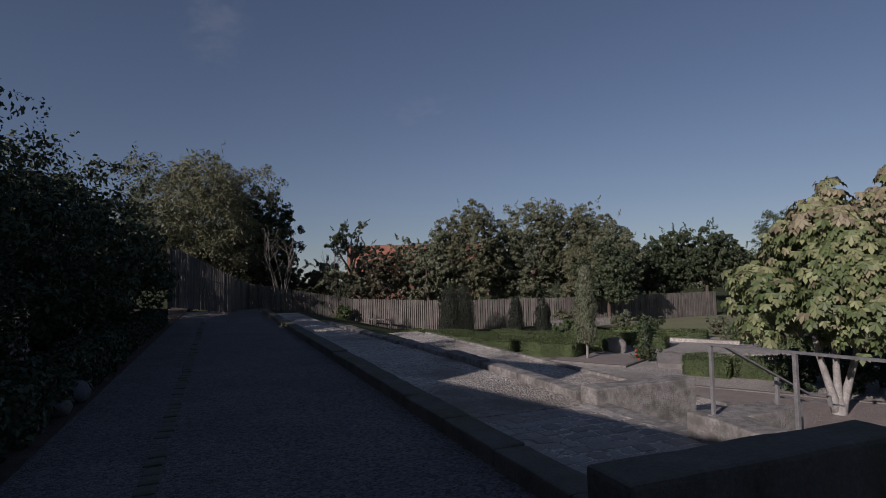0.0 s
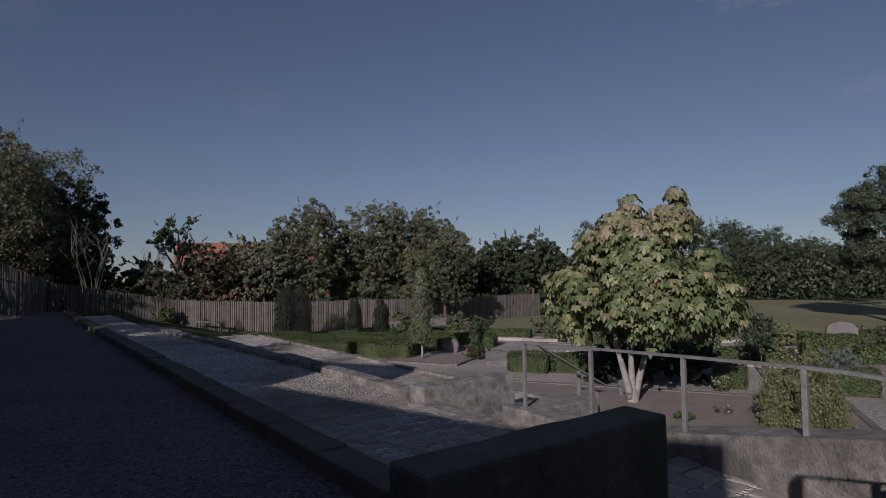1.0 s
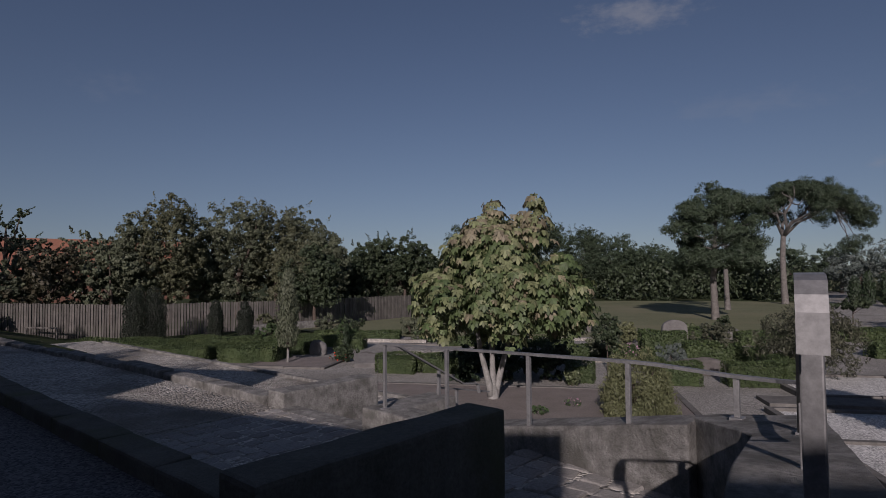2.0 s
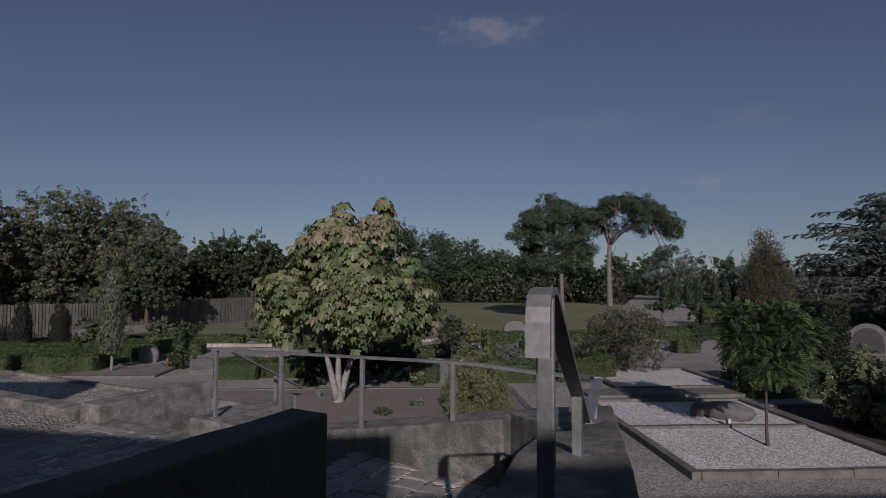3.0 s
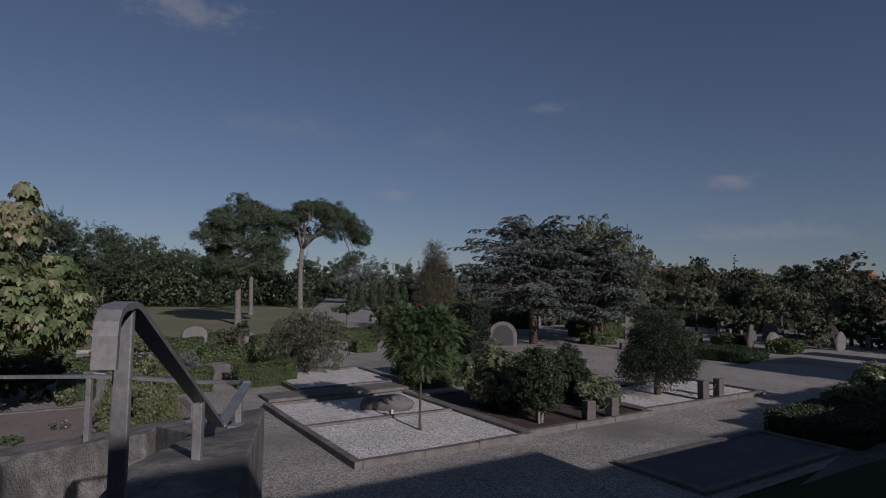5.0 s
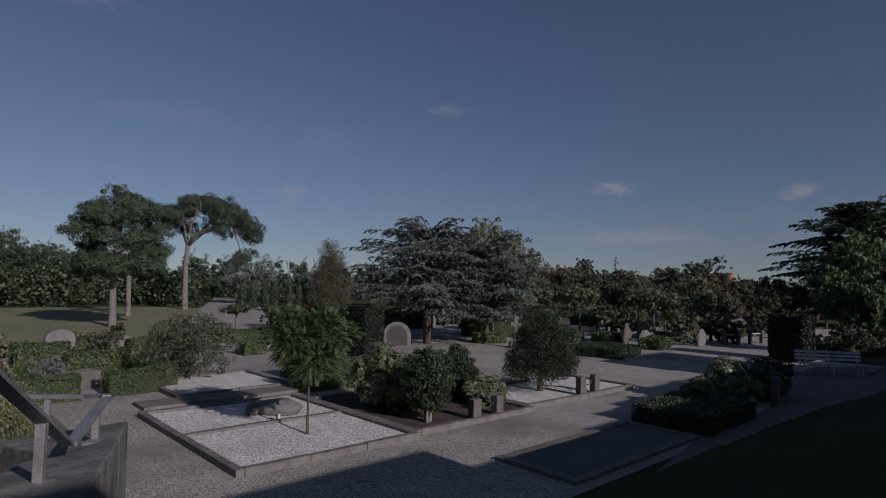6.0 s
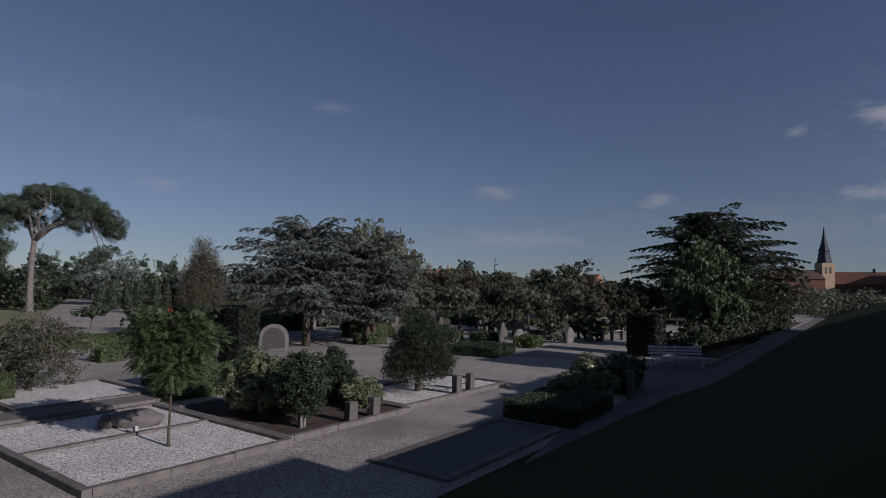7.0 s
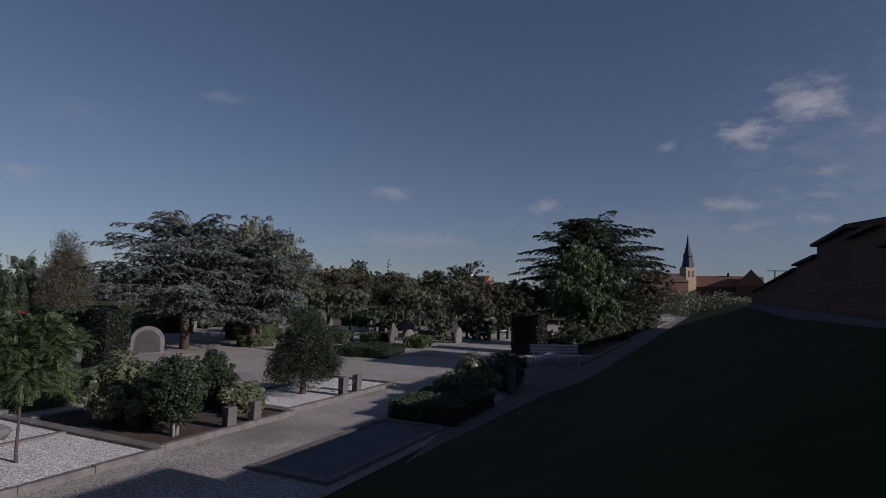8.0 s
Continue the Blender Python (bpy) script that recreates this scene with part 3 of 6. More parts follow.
courses = bmesh.new()
for k in range(8):
    z = 2.78 + 0.1 * k
    box(0.0, 0.012, -60, 4.0, z, z + 0.072, bm=courses)
part("brick_course", courses, M_BRICK, building, kind="stuff")
part("plinth", box(0.0, 0.45, -60, -1.5, 2.3, 2.76, 0.02), M_SLAB, building, "blue-grey slab plinth")


# ---------------------------------------------------------------- metal handrail
def flat_bar(pts, width=0.05, thick=0.012, across=None):
    """A flat steel bar along points, its width lying level."""
    bm = bmesh.new()
    pts = [Vector(p) for p in pts]
    rings = []
    for i, p in enumerate(pts):
        d = (pts[min(i + 1, len(pts) - 1)] - pts[max(i - 1, 0)]).normalized()
        side = d.cross(Vector((0, 0, 1)))
        side = (Vector(across) if across else side if side.length > 0.05 else Vector((0, 1, 0))).normalized()
        up = side.cross(d).normalized()
        rings.append([bm.verts.new(p + side * a * width / 2 + up * b * thick / 2) for a, b in ((-1, -1), (1, -1), (1, 1), (-1, 1))])
    for r0, r1 in zip(rings, rings[1:]):
        for k in range(4):
            bm.faces.new((r0[k], r0[(k + 1) % 4], r1[(k + 1) % 4], r1[k]))
    bm.faces.new(rings[0])
    bm.faces.new(rings[-1])
    bmesh.ops.recalc_face_normals(bm, faces=bm.faces[:])
    return bm


rail = thing("handrail", TERRACE, "galvanised flat steel handrail bolted to the stair walls", "handrail")
part("rail_bar", flat_bar([(4.81, 5.09, 2.147), (4.365, 2.93, 2.262), (4.20, 2.02, 2.304)], 0.042, 0.02), M_METAL, rail)
part("rail_bar", flat_bar([(4.20, 2.02, 2.304), (4.18, 1.85, 2.305), (4.15, 1.40, 2.285), (4.10, 1.15, 2.29), (4.0, 1.02, 2.31), (3.87, 0.976, 2.325)], 0.045, 0.02), M_METAL, rail)
part("rail_bar", flat_bar([(3.87, 0.976, 2.325), (3.01, 0.85, 2.29)], 0.05, 0.014), M_METAL, rail)
part("rail_bar", flat_bar([(3.01, 0.855, 2.29), (1.635, 0.613, 2.872)], 0.044, 0.014), M_METAL, rail)
part("rail_end", flat_bar([(1.637, 0.613, 2.871), (1.607, 0.609, 2.879), (1.54, 0.597, 2.876), (1.512, 0.592, 2.868), (1.498, 0.59, 2.85), (1.494, 0.589, 2.825), (1.492, 0.589, 2.762)], 0.044, 0.014, (-0.185, 0.983, 0)), M_METAL, rail, "rolled end of the steel rail")
for n, s, z0, z1 in ((4.80, 5.02, 1.40, 2.14), (4.56, 3.94, 1.40, 2.205), (4.365, 2.93, 1.66, 2.252), (4.20, 2.05, 1.84, 2.292), (4.15, 1.375, 1.95, 2.278), (2.50, 0.765, 2.24, 2.495), (3.62, 0.945, 2.1, 2.305)):
    part("post", box(n - 0.016, n + 0.016, s - 0.016, s + 0.016, z0, z1, 0.003), M_METAL, rail)
part("post", box(1.596, 1.61, 0.590, 0.626, 1.2, 2.868, 0.003), M_METAL, rail, "flat steel post of the handrail")
for n, s, z in ((4.80, 5.02, 1.465), (4.15, 1.375, 2.045), (3.56, 0.94, 2.155), (2.50, 0.765, 2.285)):
    part("base_plate", box(n - 0.045, n + 0.045, s - 0.035, s + 0.035, z - 0.03, z + 0.008, 0.003), M_METAL, rail)
rail2 = thing("handrail", TERRACE, "galvanised flat steel handrail descending the garden stairs", "handrail")
part("rail_bar", flat_bar([(4.83, 5.07, 2.145), (5.05, 5.07, 2.10), (6.2, 5.07, 1.52), (6.45, 5.07, 1.49)], 0.045, 0.018), M_METAL, rail2)
part("rail_end", flat_bar([(6.45, 5.07, 1.49), (6.5, 5.07, 1.47), (6.52, 5.07, 1.36)], 0.045, 0.018), M_METAL, rail2)
part("post", box(5.71, 5.745, 5.05, 5.085, 1.40, 1.745, 0.004), M_METAL, rail2)
rail3 = thing("handrail", TERRACE, "short curved end of the far stair handrail", "handrail")
part("rail_bar", flat_bar([(5.85, 5.2, 1.36), (5.85, 5.2, 1.47), (5.9, 5.2, 1.50), (6.9, 5.2, 1.30)], 0.045, 0.018), M_METAL, rail3)
part("post", box(6.2, 6.235, 5.18, 5.215, 0.2, 1.43, 0.004), M_METAL, rail3)

# ---------------------------------------------------------------- plants
def trunk_mesh(rng, h, r, lean=(0, 0), limbs=(), seg=8):
    """A tapered, slightly bent trunk with limbs that run to the given points."""
    bm = bmesh.new()
    pts, rad = [], []
    for i in range(6):
        f = i / 5
        w = rng.normal(0, 0.02 * h, 2) * f * (1 - f) * 2
        pts.append((lean[0] * f + w[0], lean[1] * f + w[1], h * f - 0.05 * (i == 0)))
        rad.append(r * (1.25 - 0.35 * min(1, f * 6) - 0.45 * f))
    tube(bm, pts, rad, seg)
    for q in limbs:
        q = np.array(q, float)
        start = np.array(pts[3 + int(rng.integers(0, 3))], float)
        mid = (start + q) / 2 + np.array((0, 0, -0.08 * np.linalg.norm(q - start))) + rng.normal(0, 0.04 * h, 3) * 0.5
        tube(bm, [start, (start + mid) / 2 + rng.normal(0, 0.02, 3), mid, (mid + q) / 2 + rng.normal(0, 0.03, 3), q], [r * 0.5, r * 0.4, r * 0.3, r * 0.2, r * 0.08], 5)
    return bm


def broadleaf(name, m, label, category, h, r, clear, leafmat, seed, leaves=6000, size=0.12, clumps=22, bark=None, clump=0.38, tr=None, limbs=8, slim=0.5, droop=0.0, group="", squash=1.0, depth=0.3, low=-0.7, sprigs=0, style="", puff=0.0):
    rng = np.random.default_rng(seed)
    root = thing(name, m, label, category, group)
    mid = (clear + h) / 2
    radii = (r, r * squash, (h - clear) / 2)
    cl = crown_clumps(rng, (0, 0, mid), radii, clumps, clump, low)
    ends = [c[:3] for c in cl[:limbs]]
    part("trunk", trunk_mesh(rng, clear + (h - clear) * 0.35, tr or 0.03 * h, limbs=ends), bark or M_BARK, root)
    if style == "pinnate":
        P, N = shell_points(rng, cl, leaves, depth)
        V = pinnate_faces(rng, P, N, size)
    else:
        P, N = puff_points(rng, cl, leaves, depth, puff or 0.085 * r + 0.03)
        V = leaf_faces(rng, P, N, size, slim, 0.5, droop)
    if sprigs:
        # thin shoots that stand out of the crown
        Q = []
        for k in range(sprigs):
            c = cl[int(rng.integers(0, len(cl)))]
            d = unit(np.array((rng.normal(0, 0.6), rng.normal(0, 0.6), rng.uniform(0.3, 1.2))))
            b = np.array(c[:3]) + d * np.array(c[3:])
            for f in np.linspace(0, 1, 26):
                Q.append(b + d * f * r * 0.26 + rng.normal(0, 0.024 * r, 3) * (1.2 - f))
        Q = np.array(Q)
        V = np.concatenate([V, leaf_faces(rng, Q, rng.normal(0, 1, Q.shape), size * 0.72, slim, 1.0, droop)])
    part("crown", mesh_of_faces("crown", V, 4), leafmat, root)
    return root


def bush(name, m, label, category, w, d, h, leafmat, seed, leaves=3000, size=0.05, clumps=16, slim=0.5, clump=0.42, droop=0.0, group="", stem=True, up=0.0, cone=0.0, style=""):
    """A shrub: short stems and a crown that reaches down to its foot."""
    rng = np.random.default_rng(seed)
    root = thing(name, m, label, category, group)
    cl = crown_clumps(rng, (0, 0, h * (0.5 + up)), (w / 2, d / 2, h * (0.5 - up)), clumps, clump, -0.9)
    cl.append((0, 0, h * (0.48 + up), w * 0.36, d * 0.36, h * 0.40))
    if cone:
        cl = [(0, 0, h * (0.36 + up), w * 0.26, d * 0.26, h * (0.36 - up * 0.6))]
        for k in range(clumps):
            f, a = 1 - math.sqrt(rng.uniform(0.02, 1)), rng.uniform(0, 6.28)
            rr = (1 - cone * f) * rng.uniform(0.7, 0.86)
            q = clump * 0.55 * (1 - 0.5 * f)
            cl.append((math.cos(a) * rr * w / 2, math.sin(a) * rr * d / 2, h * (0.08 + up + (0.84 - up) * f), w * q * 0.5, d * q * 0.5, h * 0.11))
    P, N = shell_points(rng, cl, leaves, 0.2) if style == "rosette" or leaves < 1000 else puff_points(rng, cl, leaves, 0.15, 0.075 * max(w, h), 30)
    keep = P[:, 2] > 0.02
    V = rosette_faces(rng, P[keep], N[keep], size) if style == "rosette" else leaf_faces(rng, P[keep], N[keep], size, slim, 0.75, droop)
    part("crown", mesh_of_faces("crown", V, 4), leafmat, root)
    if stem:
        bm = bmesh.new()
        for k in range(4):
            a = rng.uniform(0, 6.28)
            q = (math.cos(a) * w * 0.2, math.sin(a) * d * 0.2, h * 0.6)
            tube(bm, [(q[0] * 0.1, q[1] * 0.1, -0.05), (q[0] * 0.5, q[1] * 0.4, h * 0.3), q], [0.012 * h + 0.01, 0.01 * h + 0.006, 0.006], 5)
        part("stem", bm, M_BARK, root)
    return root


def hedge(m, lx, ly, h, seed, label="clipped green box hedge round a grave", leafmat=None, density=520, size=0.032, group="box hedges", name="hedge"):
    """A clipped hedge: small leaves over a dense inner body."""
    rng = np.random.default_rng(seed)
    area = lx * ly + 2 * (lx + ly) * h
    n = int(min(30000, 1.9 * density * area))
    face = rng.choice(5, n, p=np.array((lx * ly, lx * h, lx * h, ly * h, ly * h)) / area)
    u, v = rng.uniform(-0.5, 0.5, n), rng.uniform(0, 1, n)
    P = np.zeros((n, 3))
    N = np.zeros((n, 3))
    for f, (px, py, pz, nn) in enumerate(((u * lx, (v - 0.5) * ly, np.full(n, h), (0, 0, 1)), (u * lx, np.full(n, -ly / 2), v * h, (0, -1, 0)), (u * lx, np.full(n, ly / 2), v * h, (0, 1, 0)),
                                          (np.full(n, -lx / 2), u * ly, v * h, (-1, 0, 0)), (np.full(n, lx / 2), u * ly, v * h, (1, 0, 0)))):
        s_ = face == f
        P[s_] = np.stack([px, py, pz], 1)[s_]
        N[s_] = nn
    P += rng.normal(0, 0.018, P.shape) + 0.035 * np.stack([np.sin(P[:, 1] * 5 + seed) + np.sin(P[:, 0] * 7), np.cos(P[:, 0] * 6 + seed), np.sin(P[:, 0] * 4 + P[:, 1] * 3 + seed)], 1)
    V = leaf_faces(rng, P, N, size, 0.6, 0.7)
    c = 0.075
    x, y, z = lx / 2 - c, ly / 2 - c, h - c
    B = [((-x, -y, z), (x, -y, z), (x, y, z), (-x, y, z)), ((-x, -y, 0), (x, -y, 0), (x, -y, z), (-x, -y, z)), ((x, y, 0), (-x, y, 0), (-x, y, z), (x, y, z)),
         ((-x, y, 0), (-x, -y, 0), (-x, -y, z), (-x, y, z)), ((x, -y, 0), (x, y, 0), (x, y, z), (x, -y, z))]
    V = np.concatenate([V, np.array(B).reshape(-1, 3)])
    return solo(name, mesh_of_faces(name, V, 4), leafmat or L_BOX, m, label, "hedge", group)


def column_conifer(name, m, label, h, w, leafmat, seed, leaves=5000, size=0.06, stems=1, group=""):
    rng = np.random.default_rng(seed)
    root = thing(name, m, label, "conifer", group)
    cl = []
    for k in range(stems):
        a = 6.28 * k / max(1, stems)
        ox, oy = (math.cos(a) * w * 0.26, math.sin(a) * w * 0.26) if stems > 1 else (0, 0)
        hh = h * rng.uniform(0.9, 1.0)
        for f in np.linspace(0.08, 0.93, 9):
            rr = w * (0.28 if stems > 1 else 0.48) * (1 - max(0, f - 0.55) ** 1.5 * 2.0) * rng.uniform(0.85, 1.1)
            cl.append((ox + rng.normal(0, 0.03), oy + rng.normal(0, 0.03), f * hh, rr, rr, hh * 0.12))
    P, N = shell_points(rng, cl, leaves, 0.12)
    P[:, 2] = np.maximum(P[:, 2], 0.03)
    V = leaf_faces(rng, P, N + np.array((0, 0, 0.5)), size, 0.35, 0.5, -1.5)
    part("crown", mesh_of_faces("crown", V, 4), leafmat, root)
    bm = bmesh.new()
    tube(bm, [(0, 0, -0.05), (0, 0, h * 0.5), (0, 0, h * 0.9)], [0.05 * w + 0.02, 0.04 * w, 0.01], 6)
    part("trunk", bm, M_BARK, root)
    return root


def cedar(name, m, label, h, r, leafmat, seed, branches=150, twigs=13, needles=24, size=0.09, rise=0.42, flat=0.5, spire=0.42, low=0.14, side=(0, 0), bark=None):
    """A cedar: rising boughs with drooping tips that carry flat feathery sprays of needles."""
    rng = np.random.default_rng(seed)
    root = thing(name, m, label, "conifer")
    bm = bmesh.new()
    tube(bm, [(0, 0, -0.1), (0.02 * h, 0, h * 0.35), (0, 0.02 * h, h * 0.7), (0, 0, h * 0.84)], [0.033 * h, 0.026 * h, 0.014 * h, 0.004 * h], 9)
    Ps, Ts, Ns = [], [], []
    up = np.array((0, 0, 1.0))
    for k in range(branches):
        f = low + (0.97 - low) * (k + rng.uniform(-2.5, 2.5)) / branches
        f = min(0.97, max(low * 0.7, f))
        prof = (0.72 + 0.28 * min(1, f * 2.4)) * (1 - (1 - spire) * max(0.0, (f - flat) / (1 - flat)) ** 1.5)
        a = k * 2.39996 + rng.uniform(-0.5, 0.5)
        L = max(0.3, r * prof * rng.uniform(0.35, 1.2) * (1 + side[0] * math.cos(a) + side[1] * math.sin(a)))
        lift_ = rise * rng.uniform(0.35, 1.5) * (0.45 + 1.25 * f)
        d = np.array((math.cos(a), math.sin(a), 0))
        across = np.array((-d[1], d[0], 0))
        z0 = h * f * 0.86
        bough = lambda t: d * L * t + up * (z0 + L * (lift_ * t - (0.15 + lift_ * 0.3) * t ** 2.4))
        tube(bm, [bough(t) for t in np.linspace(0, 1, 5)], [0.006 * h, 0.004 * h, 0.003 * h, 0.002 * h, 0.001 * h], 4, False)
        count = max(5, int(twigs * (0.45 + 0.8 * L / r)))
        for j in range(count):
            t = 0.22 + 0.78 * (j + rng.uniform(0, 1)) / count
            sg = 1 if j % 2 else -1
            way = unit(across * sg + d * rng.uniform(0.5, 1.2) + up * rng.uniform(-0.12, 0.16))
            ln = L * 0.34 * (1.18 - t) * rng.uniform(0.6, 1.2) + 0.12
            u = np.sqrt(rng.uniform(0.01, 1, needles))[:, None]
            P = bough(t) + way * ln * u - up * ln * 0.32 * u ** 2
            Ps.append(P + rng.normal(0, 0.018, P.shape))
            Ts.append(np.tile(way, (needles, 1)))
            Ns.append(np.tile(up * 0.8 + d * 0.35, (needles, 1)))
    part("trunk", bm, bark or M_BARK, root)
    P, T, N = np.concatenate(Ps), np.concatenate(Ts), np.concatenate(Ns)
    n = len(P)
    N = unit(N + rng.normal(0, 0.32, (n, 3)))
    T = unit(T + rng.normal(0, 0.45, (n, 3)))
    B = unit(np.cross(N, T))
    a = (size * rng.uniform(0.6, 1.3, n))[:, None]
    V = np.stack([P - T * a, P + B * a * 0.3, P + T * a - np.array((0, 0, 0.2)) * a, P - B * a * 0.3], 1).reshape(-1, 3)
    part("crown", mesh_of_faces("crown", V, 4), leafmat, root)
    return root


def umbrella_pine(name, m, label, h, r, clear, seed, open_crown=False, leaves=30000, shift=(0, 0), tr=0.28, puff=0.34):
    """A pine: a bare trunk, crooked boughs and a crown of upright rounded tufts."""
    rng = np.random.default_rng(seed)
    root = thing(name, m, label, "pine tree")
    cx, cy = shift
    cl = []
    if open_crown:
        for k in range(54):
            a, q = rng.uniform(0, 6.28), math.sqrt(rng.uniform(0.0, 1))
            cl.append((cx + math.cos(a) * r * q, cy + math.sin(a) * r * q, h * (0.91 - 0.19 * q ** 2.2 + 0.035 * q * math.sin(a) + rng.uniform(-0.035, 0.03)), r * 0.2, r * 0.2, h * 0.055))
        for a, q, z in ((4.75, 1.06, 0.66), (4.6, 0.95, 0.62), (4.9, 0.9, 0.47), (4.7, 0.75, 0.44), (4.5, 0.82, 0.5)):
            cl.append((cx + math.cos(a) * r * q, cy + math.sin(a) * r * q, h * z, r * 0.21, r * 0.21, h * 0.032))
    else:
        for k in range(78):
            f, a = rng.uniform(0, 1), rng.uniform(0, 6.28)
            q = math.sqrt(rng.uniform(0.2, 1)) * (1 - 0.7 * f ** 2.1) * (0.74 + 0.26 * min(1, f * 4))
            cl.append((cx + math.cos(a) * r * q, cy + math.sin(a) * r * q, clear + (h - clear) * (-0.05 + 0.97 * f), r * 0.2, r * 0.2, h * 0.042))
    bm = bmesh.new()
    tube(bm, [(0, 0, -0.1), (0.02 * h, 0, clear * 0.3), (-0.008 * h, 0.012 * h, clear * 0.7), (0, 0, clear)], [tr * 1.25, tr, tr * 0.9, tr * 0.8], 10, False)
    if open_crown:
        hubs = []
        for k in range(6):
            a = 0.4 + 1.05 * k + rng.uniform(-0.25, 0.25)
            hub = np.array((cx * 0.8 + math.cos(a) * r * 0.5, cy * 0.8 + math.sin(a) * r * 0.5, h * rng.uniform(0.70, 0.79)))
            s0 = np.array((0, 0, clear - 0.1))
            m1 = s0 + (hub - s0) * 0.33 + np.array((0, 0, 0.03 * h)) + rng.normal(0, 0.02 * h, 3)
            m2 = s0 + (hub - s0) * 0.68 + rng.normal(0, 0.022 * h, 3)
            tube(bm, [s0, m1, m2, hub], [tr * 0.6, tr * 0.5, tr * 0.4, tr * 0.3], 7)
            hubs += [m2, hub]
        for c in cl[:40] + cl[-5:]:
            e = np.array(c[:3])
            s0 = min(hubs, key=lambda q: float(np.linalg.norm(q - e)))
            mid = (s0 + e) / 2 + rng.normal(0, 0.025 * h, 3)
            tube(bm, [s0, (s0 + mid) / 2 + rng.normal(0, 0.012 * h, 3), mid, e], [tr * 0.26, tr * 0.2, tr * 0.14, tr * 0.05], 5)
    else:
        tube(bm, [(0, 0, clear), (cx * 0.5, cy * 0.5, (clear + h) / 2), (cx, cy, h * 0.93)], [tr * 0.8, tr * 0.5, 0.05], 7)
        for c in cl[:34]:
            e = np.array(c[:3])
            s0 = np.array((cx * 0.3, cy * 0.3, max(clear * 0.9, e[2] - 0.06 * h)))
            tube(bm, [s0, (s0 + e) / 2 + rng.normal(0, 0.015 * h, 3), e], [tr * 0.3, tr * 0.18, tr * 0.06], 5)
    part("trunk", bm, M_PINEBARK, root)
    P, N = puff_points(rng, cl, leaves, 0.14, puff, 90)
    part("crown", mesh_of_faces("crown", leaf_faces(rng, P, N + np.array((0, 0, 0.35)), 0.075, 0.3, 0.42, -0.7), 4), L_PINE, root)
    return root


def chestnut(m):
    """A young horse chestnut: three pale stems and a crown of large hanging five-fingered leaves."""
    rng = np.random.default_rng(5)
    root = thing("chestnut_tree", m, "young horse chestnut with large yellowing drooping leaves and pale stems", "tree")
    bm = bmesh.new()
    tube(bm, [(0, 0, -0.1), (0, 0, 0.1), (0, 0, 0.24), (0, 0, 0.36)], [0.16, 0.13, 0.115, 0.07], 10)
    tops = ((-0.32, 0.32, 1.7), (0.02, 0.02, 2.1), (0.3, -0.38, 1.8))
    for q in tops:
        tube(bm, [(q[0] * 0.12, q[1] * 0.12, 0.12), (q[0] * 0.22, q[1] * 0.22, 0.34), (q[0] * 0.5, q[1] * 0.5, 0.75), (q[0] * 0.8, q[1] * 0.8, 1.2), q], [0.095, 0.085, 0.066, 0.058, 0.045], 8)
        for k in range(7):
            a = rng.uniform(0, 6.28)
            e = (q[0] + math.cos(a) * rng.uniform(0.4, 1.2), q[1] + math.sin(a) * rng.uniform(0.4, 1.2), q[2] + rng.uniform(0.1, 1.2))
            tube(bm, [q, tuple((u + w) / 2 + rng.normal(0, 0.08) for u, w in zip(q, e)), e], [0.04, 0.025, 0.01], 5)
    part("trunk", bm, M_PALEBARK, root)
    cl = []
    for k in range(60):
        f = rng.uniform(0, 1)
        a = rng.uniform(0, 6.28)
        wide = 2.05 * (1 - 0.72 * max(0, (f - 0.3) / 0.7) ** 1.4) * (0.72 + 0.28 * min(1, f / 0.2))
        cl.append((math.cos(a) * wide * 0.84, -0.1 - 0.25 * f + math.sin(a) * wide * 0.84, 1.55 + 2.42 * f, 0.5, 0.5, 0.36))
    for y, z in ((-0.02, 4.32), (-0.98, 4.4)):
        cl += [(0.1, y, z - 0.3, 0.42, 0.42, 0.34), (0.0, y, z, 0.28, 0.28, 0.26), (0.0, y, z + 0.16, 0.2, 0.2, 0.16)]
    cl.append((0, -0.1, 2.6, 1.4, 1.4, 1.1))
    P, N = shell_points(rng, cl, 5000, 0.2)
    verts = {0: [], 1: [], 2: []}
    for p, nrm in zip(P, N):
        out = np.array((nrm[0], nrm[1], 0)) + rng.normal(0, 0.35, 3) * np.array((1, 1, 0))
        out = out / (np.linalg.norm(out) + 1e-6)
        axis = unit(out * 0.62 + np.array((0, 0, -0.78 + rng.normal(0, 0.22))))
        side = unit(np.cross(axis, (0, 0, 1.0)))
        up = np.cross(side, axis)
        size = rng.uniform(0.12, 0.215)
        dry = 1 if (p[2] > 3.6 and rng.random() < 0.45) or rng.random() < 0.06 else 0
        if not dry and p[2] < 3.7 and rng.random() < 0.75 - 0.2 * abs(p[2] - 2.2) - 0.25 * (p[1] > 0.6):
            dry = 2
        for j, ang in enumerate((-1.35, -0.68, 0.0, 0.7, 1.4)):
            ln = size * (1.0 - 0.22 * abs(ang) ** 1.3) * rng.uniform(0.9, 1.08)
            d = axis * math.cos(ang) + side * math.sin(ang)
            b = side * math.cos(ang) - axis * math.sin(ang)
            w = ln * 0.22
            sag = up * ln
            verts[dry] += [p, p + d * ln * 0.68 + b * w - sag * 0.08, p + d * ln - sag * 0.3, p + d * ln * 0.68 - b * w - sag * 0.08]
    part("crown", mesh_of_faces("crown", np.array(verts[0]), 4), L_CHESTNUT, root)
    part("crown", mesh_of_faces("crown", np.array(verts[1]), 4), L_CHESTNUT_DRY, root, "browned leaves near the top")
